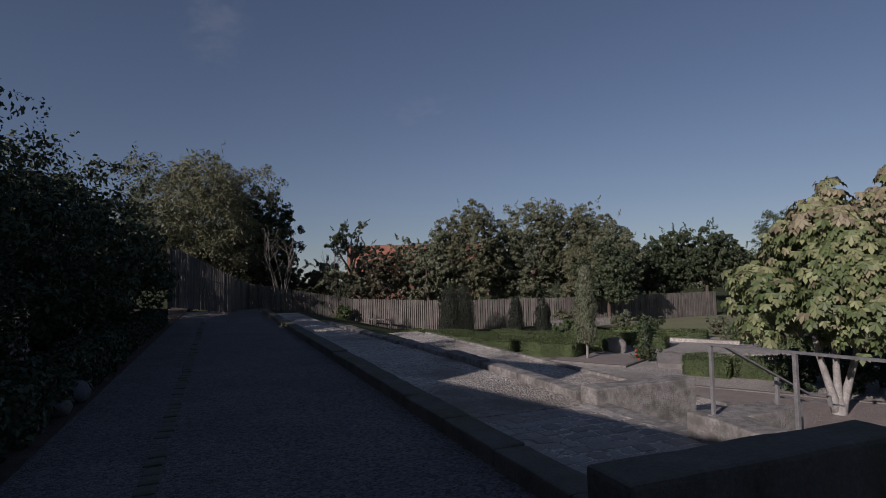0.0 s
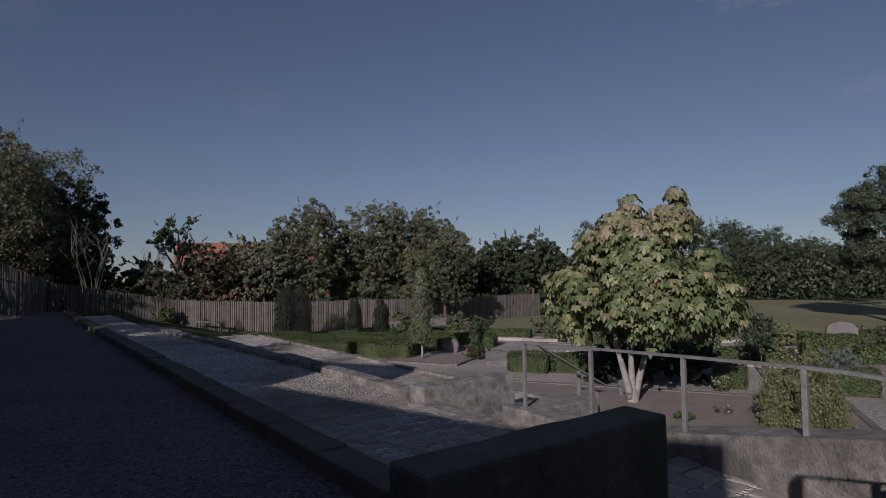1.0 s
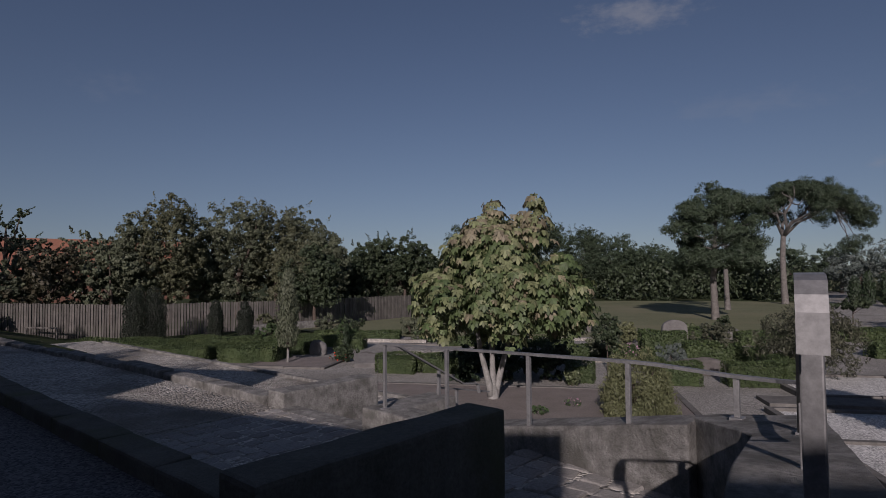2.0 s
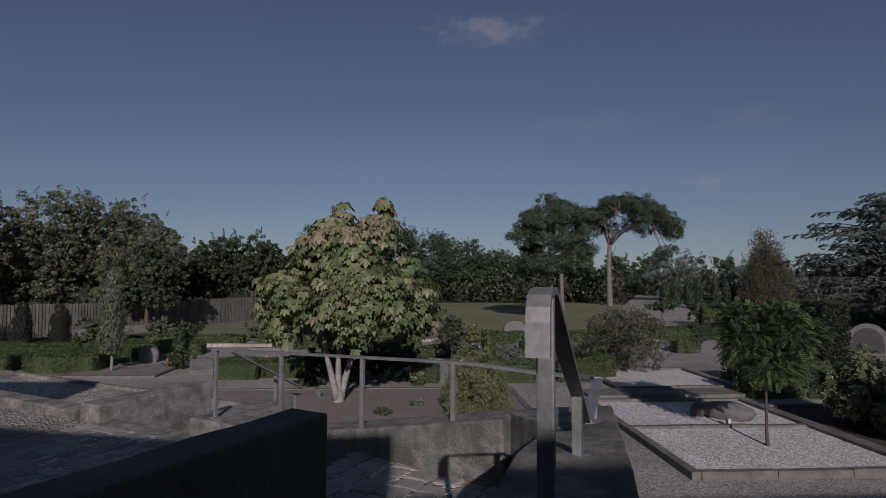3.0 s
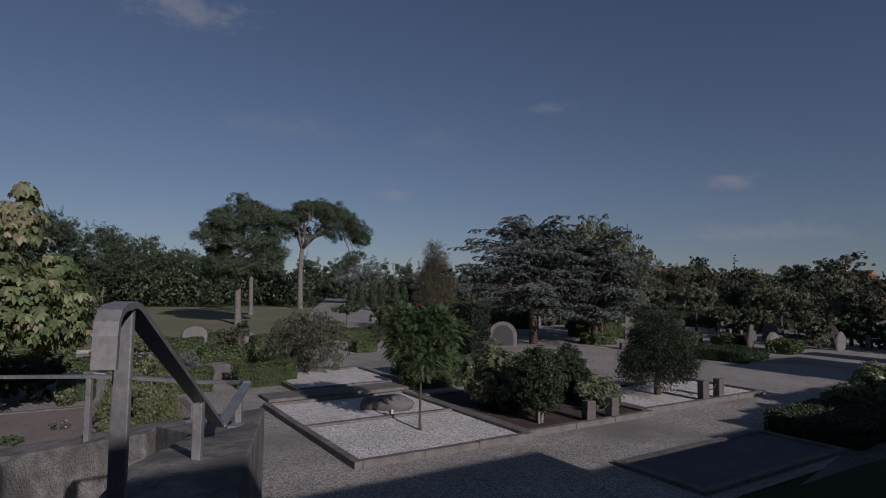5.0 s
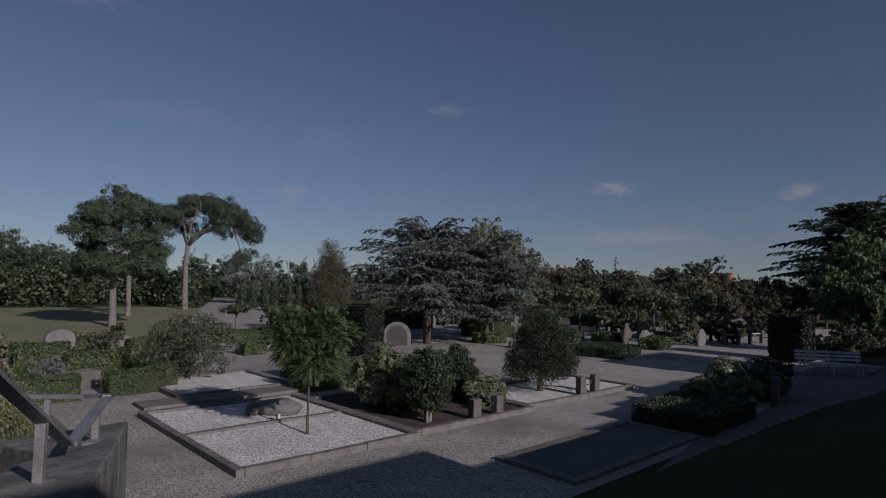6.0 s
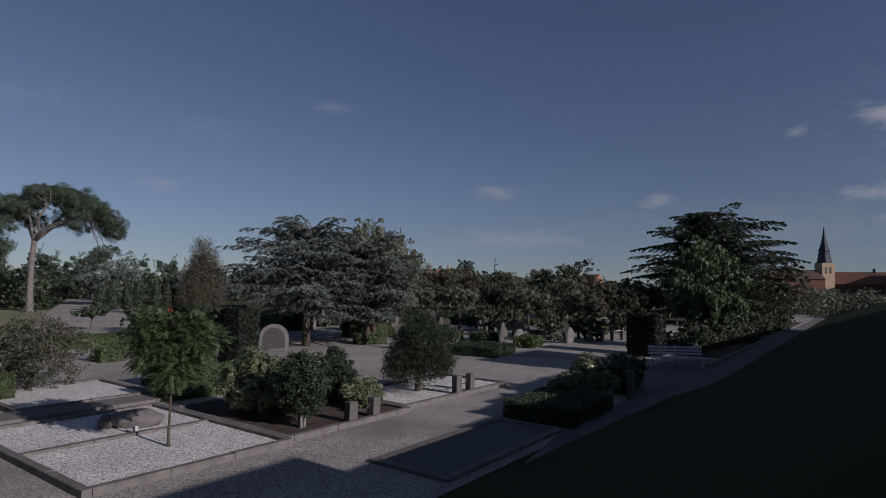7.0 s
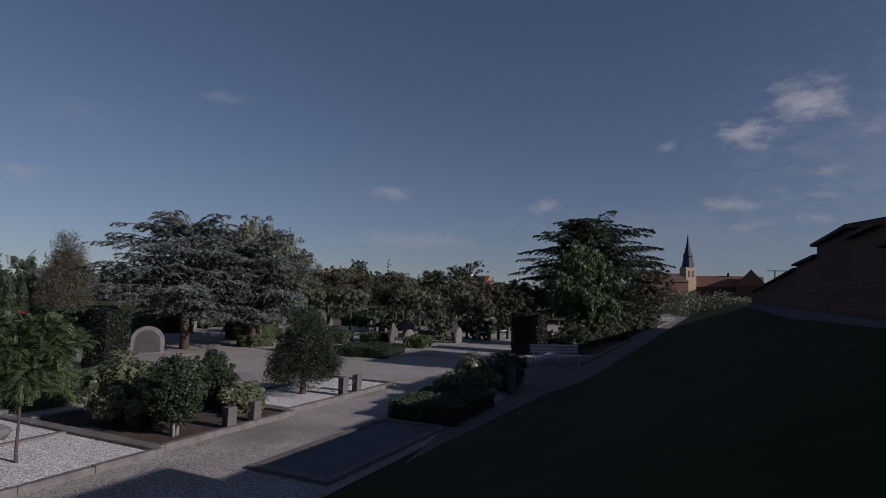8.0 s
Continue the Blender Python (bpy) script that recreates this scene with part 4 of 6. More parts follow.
    part("crown", mesh_of_faces("crown", np.array(verts[2]), 4), L_CHESTNUT_GREEN, root, "still green leaves")
    return root


chestnut(at(13.9, 1.55, 0.03))

# trees on the lawn and behind the graves
umbrella_pine("pine_tree", at(38.7, -9.5), "tall dense dark green pine with a bare reddish trunk", 8.45, 3.15, 3.5, 11, leaves=100000, shift=(0.1, -0.3), tr=0.21)
umbrella_pine("pine_tree", at(58.0, -20.3), "tall umbrella pine with spreading bare limbs", 11.4, 4.3, 6.2, 12, open_crown=True, leaves=95000, tr=0.26, shift=(-0.6, -1.9), puff=0.4)
umbrella_pine("pine_tree", at(49.0, -13.0), "slender pine with a bare trunk on the lawn", 7.6, 2.0, 4.2, 13, leaves=9000, tr=0.19)
cedar("blue_cedar", at(22.0, -19.6), "broad blue-grey cedar with drooping tiered branches", 6.7, 3.5, L_BLUE, 21, branches=190, side=(0.1, 0.14), low=0.27)
cedar("blue_cedar", at(20.6, -22.4), "second stem of the broad blue-grey cedar", 6.2, 3.1, L_BLUE, 31, branches=150, low=0.22)
broadleaf("willow_oak", at(22.3, -24.6), "green tree with hanging leaves behind the blue cedar", "tree", 7.1, 3.3, 0.6, L_DECID, 22, leaves=20000, size=0.12, clumps=46, clump=0.3, slim=0.32, droop=1.1, sprigs=10, bark=M_BARK)
cedar("cedar_tree", at(11.6, -60.0), "large dark cedar with level spreading branches", 12.2, 6.9, L_PINE, 23, branches=250, twigs=20, needles=30, size=0.15, rise=0.3, flat=0.55, spire=0.4, low=0.1)
broadleaf("magnolia_tree", at(7.0, -33.9), "leafy dark green tree beside the bench", "tree", 6.2, 2.4, 1.0, L_GREEN, 24, leaves=11000, size=0.13, clumps=34, clump=0.3, slim=0.35, droop=1.2, sprigs=14, bark=M_PALEBARK, tr=0.11)
yew = bush("yew_tree", at(10.25, -13.45), "small dense dark yew on a short trunk", "tree", 2.0, 2.0, 2.85, L_YEWTREE, 25, leaves=44000, size=0.032, slim=0.3, clumps=80, clump=0.5, cone=0.72, up=0.12, stem=False)
part("trunk", tube(bmesh.new(), [(0, 0, -0.05), (0.02, 0.01, 0.3), (-0.01, 0.02, 0.75)], [0.1, 0.085, 0.06], 8), M_BARK, yew)
broadleaf("rowan_tree", at(10.1, -6.05), "young rowan with feathery leaves on a thin trunk", "tree", 2.55, 0.86, 1.15, L_GREEN, 26, leaves=5200, size=0.14, clumps=34, clump=0.32, tr=0.032, limbs=10, style="pinnate", depth=0.35)
rowan = [o for o in scene.objects if o.name == "rowan_tree"][0]
rngb = np.random.default_rng(33)
P, N = shell_points(rngb, [(0.1, 0.05, 2.5, 0.06, 0.06, 0.04), (-0.3, 0.2, 2.3, 0.06, 0.06, 0.05), (0.05, -0.45, 2.2, 0.06, 0.06, 0.05)], 60, 0.3)
part("berries", mesh_of_faces("berries", leaf_faces(rngb, P, N, 0.011, 0.9), 4), M_RED, rowan, "small red berry clusters", "stuff")
bush("willow_shrub", at(18.0, -6.6), "wide grey-green willow shrub beside the gravel plot", "shrub", 2.7, 2.4, 2.05, L_WEEP, 27, leaves=9000, size=0.065, slim=0.22, droop=0.6, clumps=26)
bush("golden_conifer", at(12.75, -1.45), "upright yellow-green dwarf conifer beside the gravel", "shrub", 1.7, 1.6, 1.65, L_GOLD, 28, leaves=28000, size=0.027, slim=0.4, droop=-1.2, clumps=120, clump=0.24, cone=0.5)
bush("brown_beech", at(43.0, -27.0), "narrow copper-brown tree behind the graves", "tree", 4.2, 4.2, 7.9, L_RUST, 29, leaves=34000, size=0.06, clumps=90, clump=0.3, cone=0.95, droop=-1.0)
# dark conifers on the skyline
for k, (x, y, h, r) in enumerate(((66.5, -79.5, 9.3, 2.6), (58.5, -88.0, 8.4, 3.4))):
    broadleaf("cedar_tree", at(x, y), "dark conifer above the far trees", "conifer", h, r, 2.5, L_YEW, 140 + k, leaves=6000, size=0.2, clumps=26, clump=0.3, slim=0.3, limbs=6, group="skyline conifers", squash=1.0)
broadleaf("young_birch", at(46.0, -78.0), "thin bare-topped birch above the far trees", "tree", 8.3, 0.55, 5.2, L_DECID, 145, leaves=260, size=0.12, clumps=14, limbs=5, tr=0.06)
# row behind the fence
WOODS = [(33.4, 26.6, 6.7, 2.1), (34.9, 25.0, 8.2, 2.3), (38.3, 24.6, 7.5, 2.3), (38.8, 22.4, 8.7, 2.5), (41.0, 20.6, 8.5, 2.6), (42.4, 19.0, 8.3, 2.2), (42.2, 17.2, 6.8, 2.0), (38.5, 17.6, 5.2, 2.2)]
for k, (x, y, h, r) in enumerate(WOODS):
    broadleaf("alder_tree", at(x, y), "leafy grey-green tree behind the wooden fence", "tree", h, r, 0.3, (L_DECID, L_OLIVE)[k % 3 == 1], 40 + k, leaves=26000, size=0.088, clumps=40, group="trees behind the fence", sprigs=26, depth=0.12, clump=0.32)
for k, (x, y, h, r) in enumerate([(49.5, 19.4, 5.0, 2.2), (52.4, 18.7, 6.2, 2.6), (54.1, 16.7, 6.6, 2.7), (56.0, 14.6, 6.8, 2.7), (57.4, 12.6, 5.6, 2.4)]):
    broadleaf("oak_tree", at(x, y), "dark green tree at the edge of the lawn", "tree", h, r, 0.3, L_DARK, 50 + k, leaves=12000, size=0.13, clumps=26, group="trees at the lawn edge", sprigs=20)
broadleaf("holm_oak", at(31.2, 13.3), "dark green broad tree overhanging the fence", "tree", 4.9, 1.8, 0.7, L_DARK, 58, leaves=16000, size=0.085, clumps=30, clump=0.34, sprigs=16)
for k, (x, y, h, r) in enumerate([(29.5, 29.0, 4.9, 2.2), (27.5, 31.5, 4.2, 2.0), (26.0, 33.5, 4.0, 2.0), (31.8, 26.8, 5.6, 2.0), (33.6, 29.6, 5.8, 2.1), (32.3, 33.0, 5.7, 1.9), (24.0, 35.5, 4.4, 1.9), (22.0, 37.5, 4.6, 2.0)]):
    broadleaf("hawthorn_bush", at(x, y), "tall tangled hawthorn bush behind the fence", "shrub", h, r, 0.1, (L_DECID, L_RUST)[k in (0, 2)], 60 + k, leaves=5000, size=0.13, clumps=22, group="bushes behind the fence", sprigs=24)
broadleaf("ash_sapling", at(34.0, 37.0), "thin open young tree behind the fence", "tree", 8.0, 2.0, 4.2, L_DARK, 70, leaves=3600, size=0.1, clumps=30, clump=0.3, sprigs=26, depth=0.6)
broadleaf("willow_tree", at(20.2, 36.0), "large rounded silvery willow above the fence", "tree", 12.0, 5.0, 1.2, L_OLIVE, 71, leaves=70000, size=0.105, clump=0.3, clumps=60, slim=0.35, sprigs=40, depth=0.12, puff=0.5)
# willow's side away from the sun: its shade is painted with dark leaves
broadleaf("willow_tree", at(24.0, 34.4), "shaded side of the rounded willow above the fence, in darker leaves", "tree", 9.2, 2.5, 0.8, L_DARK, 72, leaves=20000, size=0.12, clumps=36, sprigs=20, depth=0.12)


def bare_shrub(m, h, seed):
    """Leafless pale branches that fork upwards."""
    rng = np.random.default_rng(seed)
    root = thing("bare_shrub", m, "leafless pale branches rising behind the fence", "shrub", "bare shrubs")
    for k in range(7):
        a = rng.uniform(0, 6.28)
        q = np.array((math.cos(a) * 0.16 * h, math.sin(a) * 0.16 * h, h * rng.uniform(0.7, 1.0)))
        mid = q * 0.5 + rng.normal(0, 0.05 * h, 3)
        bm = bmesh.new()
        tube(bm, [(0, 0, -0.1), mid * 0.5 + rng.normal(0, 0.02 * h, 3), mid, (mid + q) / 2 + rng.normal(0, 0.03 * h, 3), q], [0.04, 0.032, 0.026, 0.018, 0.008], 5)
        for j in range(4):
            s0 = mid + (q - mid) * rng.uniform(0, 0.7)
            e = s0 + np.array((rng.normal(0, 0.1), rng.normal(0, 0.1), rng.uniform(0.1, 0.25))) * h
            tube(bm, [s0, (s0 + e) / 2 + rng.normal(0, 0.02 * h, 3), e], [0.014, 0.01, 0.005], 4)
        part("branch", bm, M_PINEBARK, root)
    return root


bare_shrub(at(21.6, 29.8, 0.8), 5.6, 91)
bare_shrub(at(27.0, 31.6, 0.3), 5.2, 93)
# pine wood beyond the lawn
rw = random.Random(4)
for k in range(13):
    f = k / 12
    x, y = 63 + 10 * f + rw.uniform(-2, 2), 10.0 - 24.0 * f + rw.uniform(-1.5, 1.5)
    broadleaf("pine_tree", at(x, y), "dark pine in the wood beyond the lawn", "pine tree", 9.0 + rw.uniform(-0.8, 0.6) - 7.0 * max(0.0, f - 0.45), 3.4, 1.1, L_PINE, 80 + k, leaves=16000, size=0.115, clumps=44, limbs=6, bark=M_PINEBARK, clump=0.28, slim=0.3, group="pine wood", sprigs=30, tr=0.2)
# far trees towards the right
for k, (x, y, h, r, mat) in enumerate([(70, -32, 7.5, 4, L_BLUE), (75, -40, 7.5, 4.5, L_PINE), (66, -41, 7.0, 4, L_BLUE), (62, -45, 6.6, 3.8, L_BLUE), (80, -30, 8, 4, L_PINE), (88, -38, 8.5, 4, L_PINE)]):
    broadleaf("cedar_tree", at(x, y), "grey-green cedar far across the cemetery", "conifer", h * 0.8, r, 0.5, mat, 100 + k, leaves=7000, size=0.18, clumps=40, clump=0.26, slim=0.3, limbs=6, group="far cedars", sprigs=24)
for k in range(26):
    f = k / 25
    a = radians(-42 - 42 * f)
    d = rw.uniform(62, 92)
    broadleaf("maple_tree", at(math.cos(a) * d, math.sin(a) * d), "autumn-tinged tree far across the cemetery", "tree", rw.uniform(4.6, 6.6) * (0.92 if k % 5 else 1.1), rw.uniform(2.4, 3.6), 0.9, (L_DECID, L_RUST, L_DARK, L_RUST)[k % 4], 120 + k, leaves=8000, size=0.125, clumps=20, limbs=5, group="far trees")
for k in range(30):
    f = k / 29
    broadleaf("small_maple", at(14 + 20 * f + rw.uniform(-2, 2), -34 - 22 * rw.random()), "small russet tree among the graves", "tree", rw.uniform(2.9, 4.1), rw.uniform(1.1, 1.7), 1.2, (L_RUST, L_DECID, L_DARK)[k % 3], 150 + k, leaves=6000, size=0.08, clumps=16, limbs=6, group="small trees among the graves", sprigs=8)
# dark trees and shrubs of the shaded bed beside the upper path
broadleaf("hornbeam_tree", terr(-4.1, 9.0, 1.4), "dark leafy tree in shade beside the path", "tree", 4.55, 2.6, 0.2, L_DARK, 180, leaves=60000, size=0.036, clumps=44, sprigs=60)
broadleaf("hornbeam_tree", terr(-3.7, 13.6, 1.4), "dark leafy tree in shade beside the path", "tree", 4.4, 3.0, 0.2, L_DARK, 181, leaves=24000, size=0.06, clumps=28, sprigs=26)
broadleaf("hornbeam_tree", terr(-3.9, 18.5, 1.4), "dark leafy tree in shade beside the path", "tree", 4.2, 2.6, 0.3, L_DECID, 182, leaves=12000, size=0.095, clumps=28, sprigs=20)
broadleaf("hornbeam_tree", terr(-4.6, 24.0, 1.4), "leafy tree at the end of the path", "tree", 3.8, 2.2, 0.3, L_DECID, 183, leaves=6000, size=0.12, clumps=24, sprigs=16)
broadleaf("hornbeam_tree", terr(-2.5, 20.6, 1.4), "dark leafy bush-like tree against the fence", "tree", 3.4, 1.7, 0.1, L_DARK, 184, leaves=14000, size=0.06, clumps=26, sprigs=16)
# two trees out of view, added only to cast shade on the fence
for k, (x, y, h, r) in enumerate(((1.0, 22.8, 9.0, 3.4), (1.2, 28.6, 11.0, 4.0))):
    broadleaf("hornbeam_tree", at(x, y, 1.3), "tall unseen hornbeam added to shade the fence", "tree", h, r, 0.6, L_DARK, 185 + k, leaves=22000, size=0.1, clumps=44, group="tall hornbeams")
for k in range(7):
    bush("rose_bush", terr(-2.9 + rw.uniform(-0.3, 0.3), 6.8 + 2.5 * k, 1.4), "dark flowering shrub in the shaded bed", "shrub", 1.5, 1.9, 1.15 + rw.uniform(-0.15, 0.2), L_DARK, 190 + k, leaves=2600, size=0.055, group="shrubs beside the path")
for k in range(14):
    hedge(terr(-1.75 + rw.uniform(-0.05, 0.05), 6.2 + 1.4 * k, 1.4), 0.6, 1.15, 0.55 + rw.uniform(-0.08, 0.08), 210 + k, "low uneven evergreen hedge beside the path", L_DARK, 420, 0.04, "low hedge beside the path")

# belt of trees and bushes that closes the distance
rng = np.random.default_rng(77)
Q = []
for k in range(210):
    a = radians(24 - 124 * k / 209)
    d = rng.uniform(98, 125)
    hgt = rng.uniform(3.6, 5.6) * (1.0 if k < 60 else 0.85)
    Q.append((math.cos(a) * d, math.sin(a) * d, hgt * 0.45, rng.uniform(1.6, 3.2), rng.uniform(1.6, 3.2), hgt * 0.55))
P, N = shell_points(rng, Q, 70000, 0.2)
P[:, 2] = np.maximum(P[:, 2], 0.05)
solo("far_woods", mesh_of_faces("far_woods", leaf_faces(rng, P, N, 0.3, 0.5), 4), L_DECID, Matrix(), "low green belt of far trees and bushes", "far trees", kind="stuff")
Q = []
for k in range(60):
    x, y = 70 + rng.uniform(0, 12) - 0.1 * k, 14 - 38 * k / 59
    Q.append((x, y, 1.8, 2.0, 2.0, rng.uniform(1.8, 3.0)))
P, N = shell_points(rng, Q, 30000, 0.2)
P[:, 2] = np.maximum(P[:, 2], 0.05)
solo("undergrowth", mesh_of_faces("undergrowth", leaf_faces(rng, P, N, 0.22, 0.5), 4), L_DARK, Matrix(), "dark undergrowth below the pine wood", "undergrowth", kind="stuff")

# ---------------------------------------------------------------- graves
def kerb_stones(root, x0, y0, x1, y1, w=0.14, h=0.12, seed=0):
    """A row of kerb stones between two points, under root."""
    d = Vector((x1 - x0, y1 - y0, 0))
    n = max(1, round(d.length / 1.25))
    turn = math.degrees(math.atan2(d.y, d.x))
    for k in range(n):
        a = Vector((x0, y0, 0)) + d * (k / n)
        ln = d.length / n
        ob = part("kerb_stone", rough_block(0, ln - 0.008, -w / 2, w / 2, -0.1, h, step=0.35, rough=0.006, bevel=0.015, seed=seed + k), M_KERB, root)
        ob.matrix_basis = pose(a.x, a.y, random.uniform(-0.006, 0.006), 0, 0, turn)


def grave_plot(name, x0, x1, y0, y1, mat, label, lines=(), z=0.06, h=0.12):
    root = thing(name, at(x0, y0, 0.03), label, "grave plot")
    lx, ly = x1 - x0, y1 - y0
    part("bed", box(0, lx, 0, ly, -0.1, z), mat, root)
    kerb_stones(root, -0.07, 0, lx + 0.07, 0, h=h, seed=int(x0 * 7))
    kerb_stones(root, -0.07, ly, lx + 0.07, ly, h=h, seed=int(x0 * 7) + 9)
    kerb_stones(root, 0, 0.07, 0, ly - 0.07, h=h, seed=int(x0 * 7) + 20)
    kerb_stones(root, lx, 0.07, lx, ly - 0.07, h=h, seed=int(x0 * 7) + 31)
    for axis, v in lines:
        if axis == "x":
            kerb_stones(root, v - x0, 0.07, v - x0, ly - 0.07, h=h * 0.9, seed=int(v * 5))
        else:
            kerb_stones(root, 0.07, v - y0, lx - 0.07, v - y0, h=h * 0.9, seed=int(v * 5))
    return root


grave_plot("grave_plot", 8.75, 13.6, -7.62, -4.1, M_PALE, "pale gravel grave plot framed with stone kerbs", [("x", 11.3)])
grave_plot("grave_plot", 15.1, 18.0, -8.4, -5.35, M_PALE, "pale gravel grave plot framed with stone kerbs")
solo("stone_slab", rough_block(0, 0.85, 0, 4.0, -0.1, 0.09, step=0.3, rough=0.006, bevel=0.015), M_KERB, at(14.15, -8.3, 0.03), "long flat stone strip between two gravel plots", "slab")
grave_plot("grave_plot", 8.9, 12.9, -11.35, -7.75, M_DARKSOIL, "dark soil grave bed with shrubs and stone kerbs")
grave_plot("grave_plot", 9.1, 11.5, -16.4, -11.5, M_PALE, "pale gravel grave plot under a small yew")
grave_plot("grave_plot", 5.3, 6.8, -12.0, -7.85, M_SLAB, "shaded flat grave with dark bluish gravel", z=0.03, h=0.07)
grave_plot("chestnut_bed", 9.9, 15.35, -2.6, 7.2, M_SOIL, "raked reddish-brown soil bed round the chestnut", h=0.08)


def boulder(m, lx, ly, h, seed, label, mat=None, category="boulder", group="", name="boulder", flat=0.0):
    bm = bmesh.new()
    bmesh.ops.create_icosphere(bm, subdivisions=4, radius=0.5)
    off = Vector((seed * 3.7, seed * 1.9, 0))
    for v in bm.verts:
        d = 1 + 0.22 * noise.noise(v.co * 1.7 + off) + 0.08 * noise.noise(v.co * 5 + off) + 0.03 * noise.noise(v.co * 14 + off)
        v.co *= d
        if v.co.z < -0.28:
            v.co.z = -0.28
        v.co = Vector((v.co.x * lx, v.co.y * ly, (v.co.z + 0.28) * h / 0.78))
        if flat and v.co.x < -flat * lx:
            v.co.x = -flat * lx + 0.1 * (v.co.x + flat * lx)
    for f in bm.faces:
        f.smooth = True
    return solo(name, bm, mat or M_GRANITE, m, label, category, group)


boulder(at(11.98, -6.4, 0.075, 52), 1.0, 0.5, 0.36, 3, "low rounded natural boulder on pale gravel", M_GRANITE)
boulder(at(12.3, -5.98, 0.075, 52), 0.34, 0.42, 0.3, 6, "small dark end stone beside the boulder", M_DARKSTONE)


def lettered_stone(name, m, w, h, t, mat, label, round_top=0.3, rows=3, group="headstones"):
    """An upright headstone with an arched top; its unreadable lettering is a few plain bars."""
    root = thing(name, m, label, "headstone", group)
    bm = bmesh.new()
    prof = [(-w / 2, -0.1), (w / 2, -0.1)]
    for k in range(13):
        a = math.pi * k / 12
        prof.append((w / 2 * math.cos(a), h - h * round_top + h * round_top * math.sin(a)))
    a = [bm.verts.new((-t / 2, y, z)) for y, z in prof]
    b = [bm.verts.new((t / 2, y, z)) for y, z in prof]
    bm.faces.new(a)
    bm.faces.new(b[::-1])
    for i in range(len(prof)):
        bm.faces.new((a[i], b[i], b[(i + 1) % len(prof)], a[(i + 1) % len(prof)]))
    bmesh.ops.recalc_face_normals(bm, faces=bm.faces[:])
    bmesh.ops.bevel(bm, geom=bm.edges[:], offset=0.012, segments=2, affect="EDGES")
    part("stone", bm, mat, root)
    for k in range(rows):
        ww = w * (0.5 - 0.08 * (k % 2))
        part("lettering", box(-t / 2 - 0.004, -t / 2 + 0.004, -ww / 2, ww / 2, h * (0.62 - 0.13 * k), h * (0.62 - 0.13 * k) + 0.03), M_KERB, root)
    return root


# large arched stone with a dark inset
arch = lettered_stone("arched_headstone", at(21.8, -17.5, 0, -39), 1.32, 1.18, 0.3, M_GRANITE, "large arched grey headstone with a dark inset panel", 0.55, 0)
bm = bmesh.new()
vs = [bm.verts.new((-0.162, 0.5 * math.cos(math.pi * k / 14), 0.46 + 0.56 * math.sin(math.pi * k / 14))) for k in range(15)]
vs += [bm.verts.new((-0.162, -0.5, 0.08)), bm.verts.new((-0.162, 0.5, 0.08))]
f = bm.faces.new(vs)
r = bmesh.ops.extrude_face_region(bm, geom=[f])
bmesh.ops.translate(bm, vec=(0.02, 0, 0), verts=[v for v in r["geom"] if isinstance(v, bmesh.types.BMVert)])
bmesh.ops.recalc_face_normals(bm, faces=bm.faces[:])
part("panel", bm, M_PANEL, arch, "dark inset panel")

rs = random.Random(8)
lettered_stone("headstone", at(27.2, -4.9, 0.03, 8), 1.05, 0.86, 0.22, M_GRANITE, "broad arched grey headstone before the lawn", 0.4, 2)


def stone_post(m, h):
    root = thing("stone_post", m, "square rough granite post beside the kerb", "post", "granite posts")
    part("shaft", rough_block(-0.09, 0.09, -0.12, 0.12, -0.1, h, step=0.12, rough=0.006, bevel=0.018, seed=int(h * 90)), M_REDGRANITE, root)
    return root


for x, y, h in ((9.0, -9.5, 0.5), (9.02, -10.25, 0.5), (9.2, -13.85, 0.56), (9.2, -14.52, 0.56)):
    stone_post(at(x, y, 0.03, rs.uniform(-4, 4)), h)


def chain(p, q, sag):
    bm = bmesh.new()
    p, q = Vector(p), Vector(q)
    n = 16
    for k in range(n):
        f = (k + 0.5) / n
        c = p.lerp(q, f) - Vector((0, 0, sag * 4 * f * (1 - f)))
        r = 0.028
        ring = [c + Vector((0, math.cos(t) * r, math.sin(t) * r * 0.55)) if k % 2 else c + Vector((math.cos(t) * r * 0.55, math.sin(t) * r, 0)) for t in (2 * math.pi * j / 8 for j in range(8))]
        tube(bm, ring + [ring[0]], 0.006, 4, False)
    return bm


solo("chain", chain((9.2, -13.97, 0.45), (9.2, -14.4, 0.45), 0.12), M_DARKSTONE, Matrix(), "dark iron chain hung between two granite posts", "chain")
solo("chain", chain((9.01, -9.62, 0.4), (9.02, -10.13, 0.4), 0.12), M_DARKSTONE, Matrix(), "dark iron chain hung between two granite posts", "chain")

# shrubs of the soil bed
bush("holly_bush", at(9.42, -8.5, 0.08), "round glossy holly on several pale stems", "shrub", 0.86, 0.86, 1.42, L_HOLLY, 301, leaves=20000, size=0.028, up=0.14, clumps=12, clump=0.58)
bm = bmesh.new()
for a in (0.2, 2.2, 4.4):
    tube(bm, [(0.05 * math.cos(a), 0.05 * math.sin(a), -0.05), (0.07 * math.cos(a), 0.07 * math.sin(a), 0.25), (0.16 * math.cos(a), 0.16 * math.sin(a), 0.6)], [0.04, 0.03, 0.025], 7)
holly = [o for o in scene.objects if o.name == "holly_bush"][0]
part("stem", bm, M_PALEBARK, holly, "pale stems")
bush("rhododendron_bush", at(11.3, -8.7, 0.05), "broad rhododendron with light leathery leaves", "shrub", 1.4, 1.4, 1.4, L_RHODO, 302, leaves=1500, size=0.115, style="rosette", clumps=22)
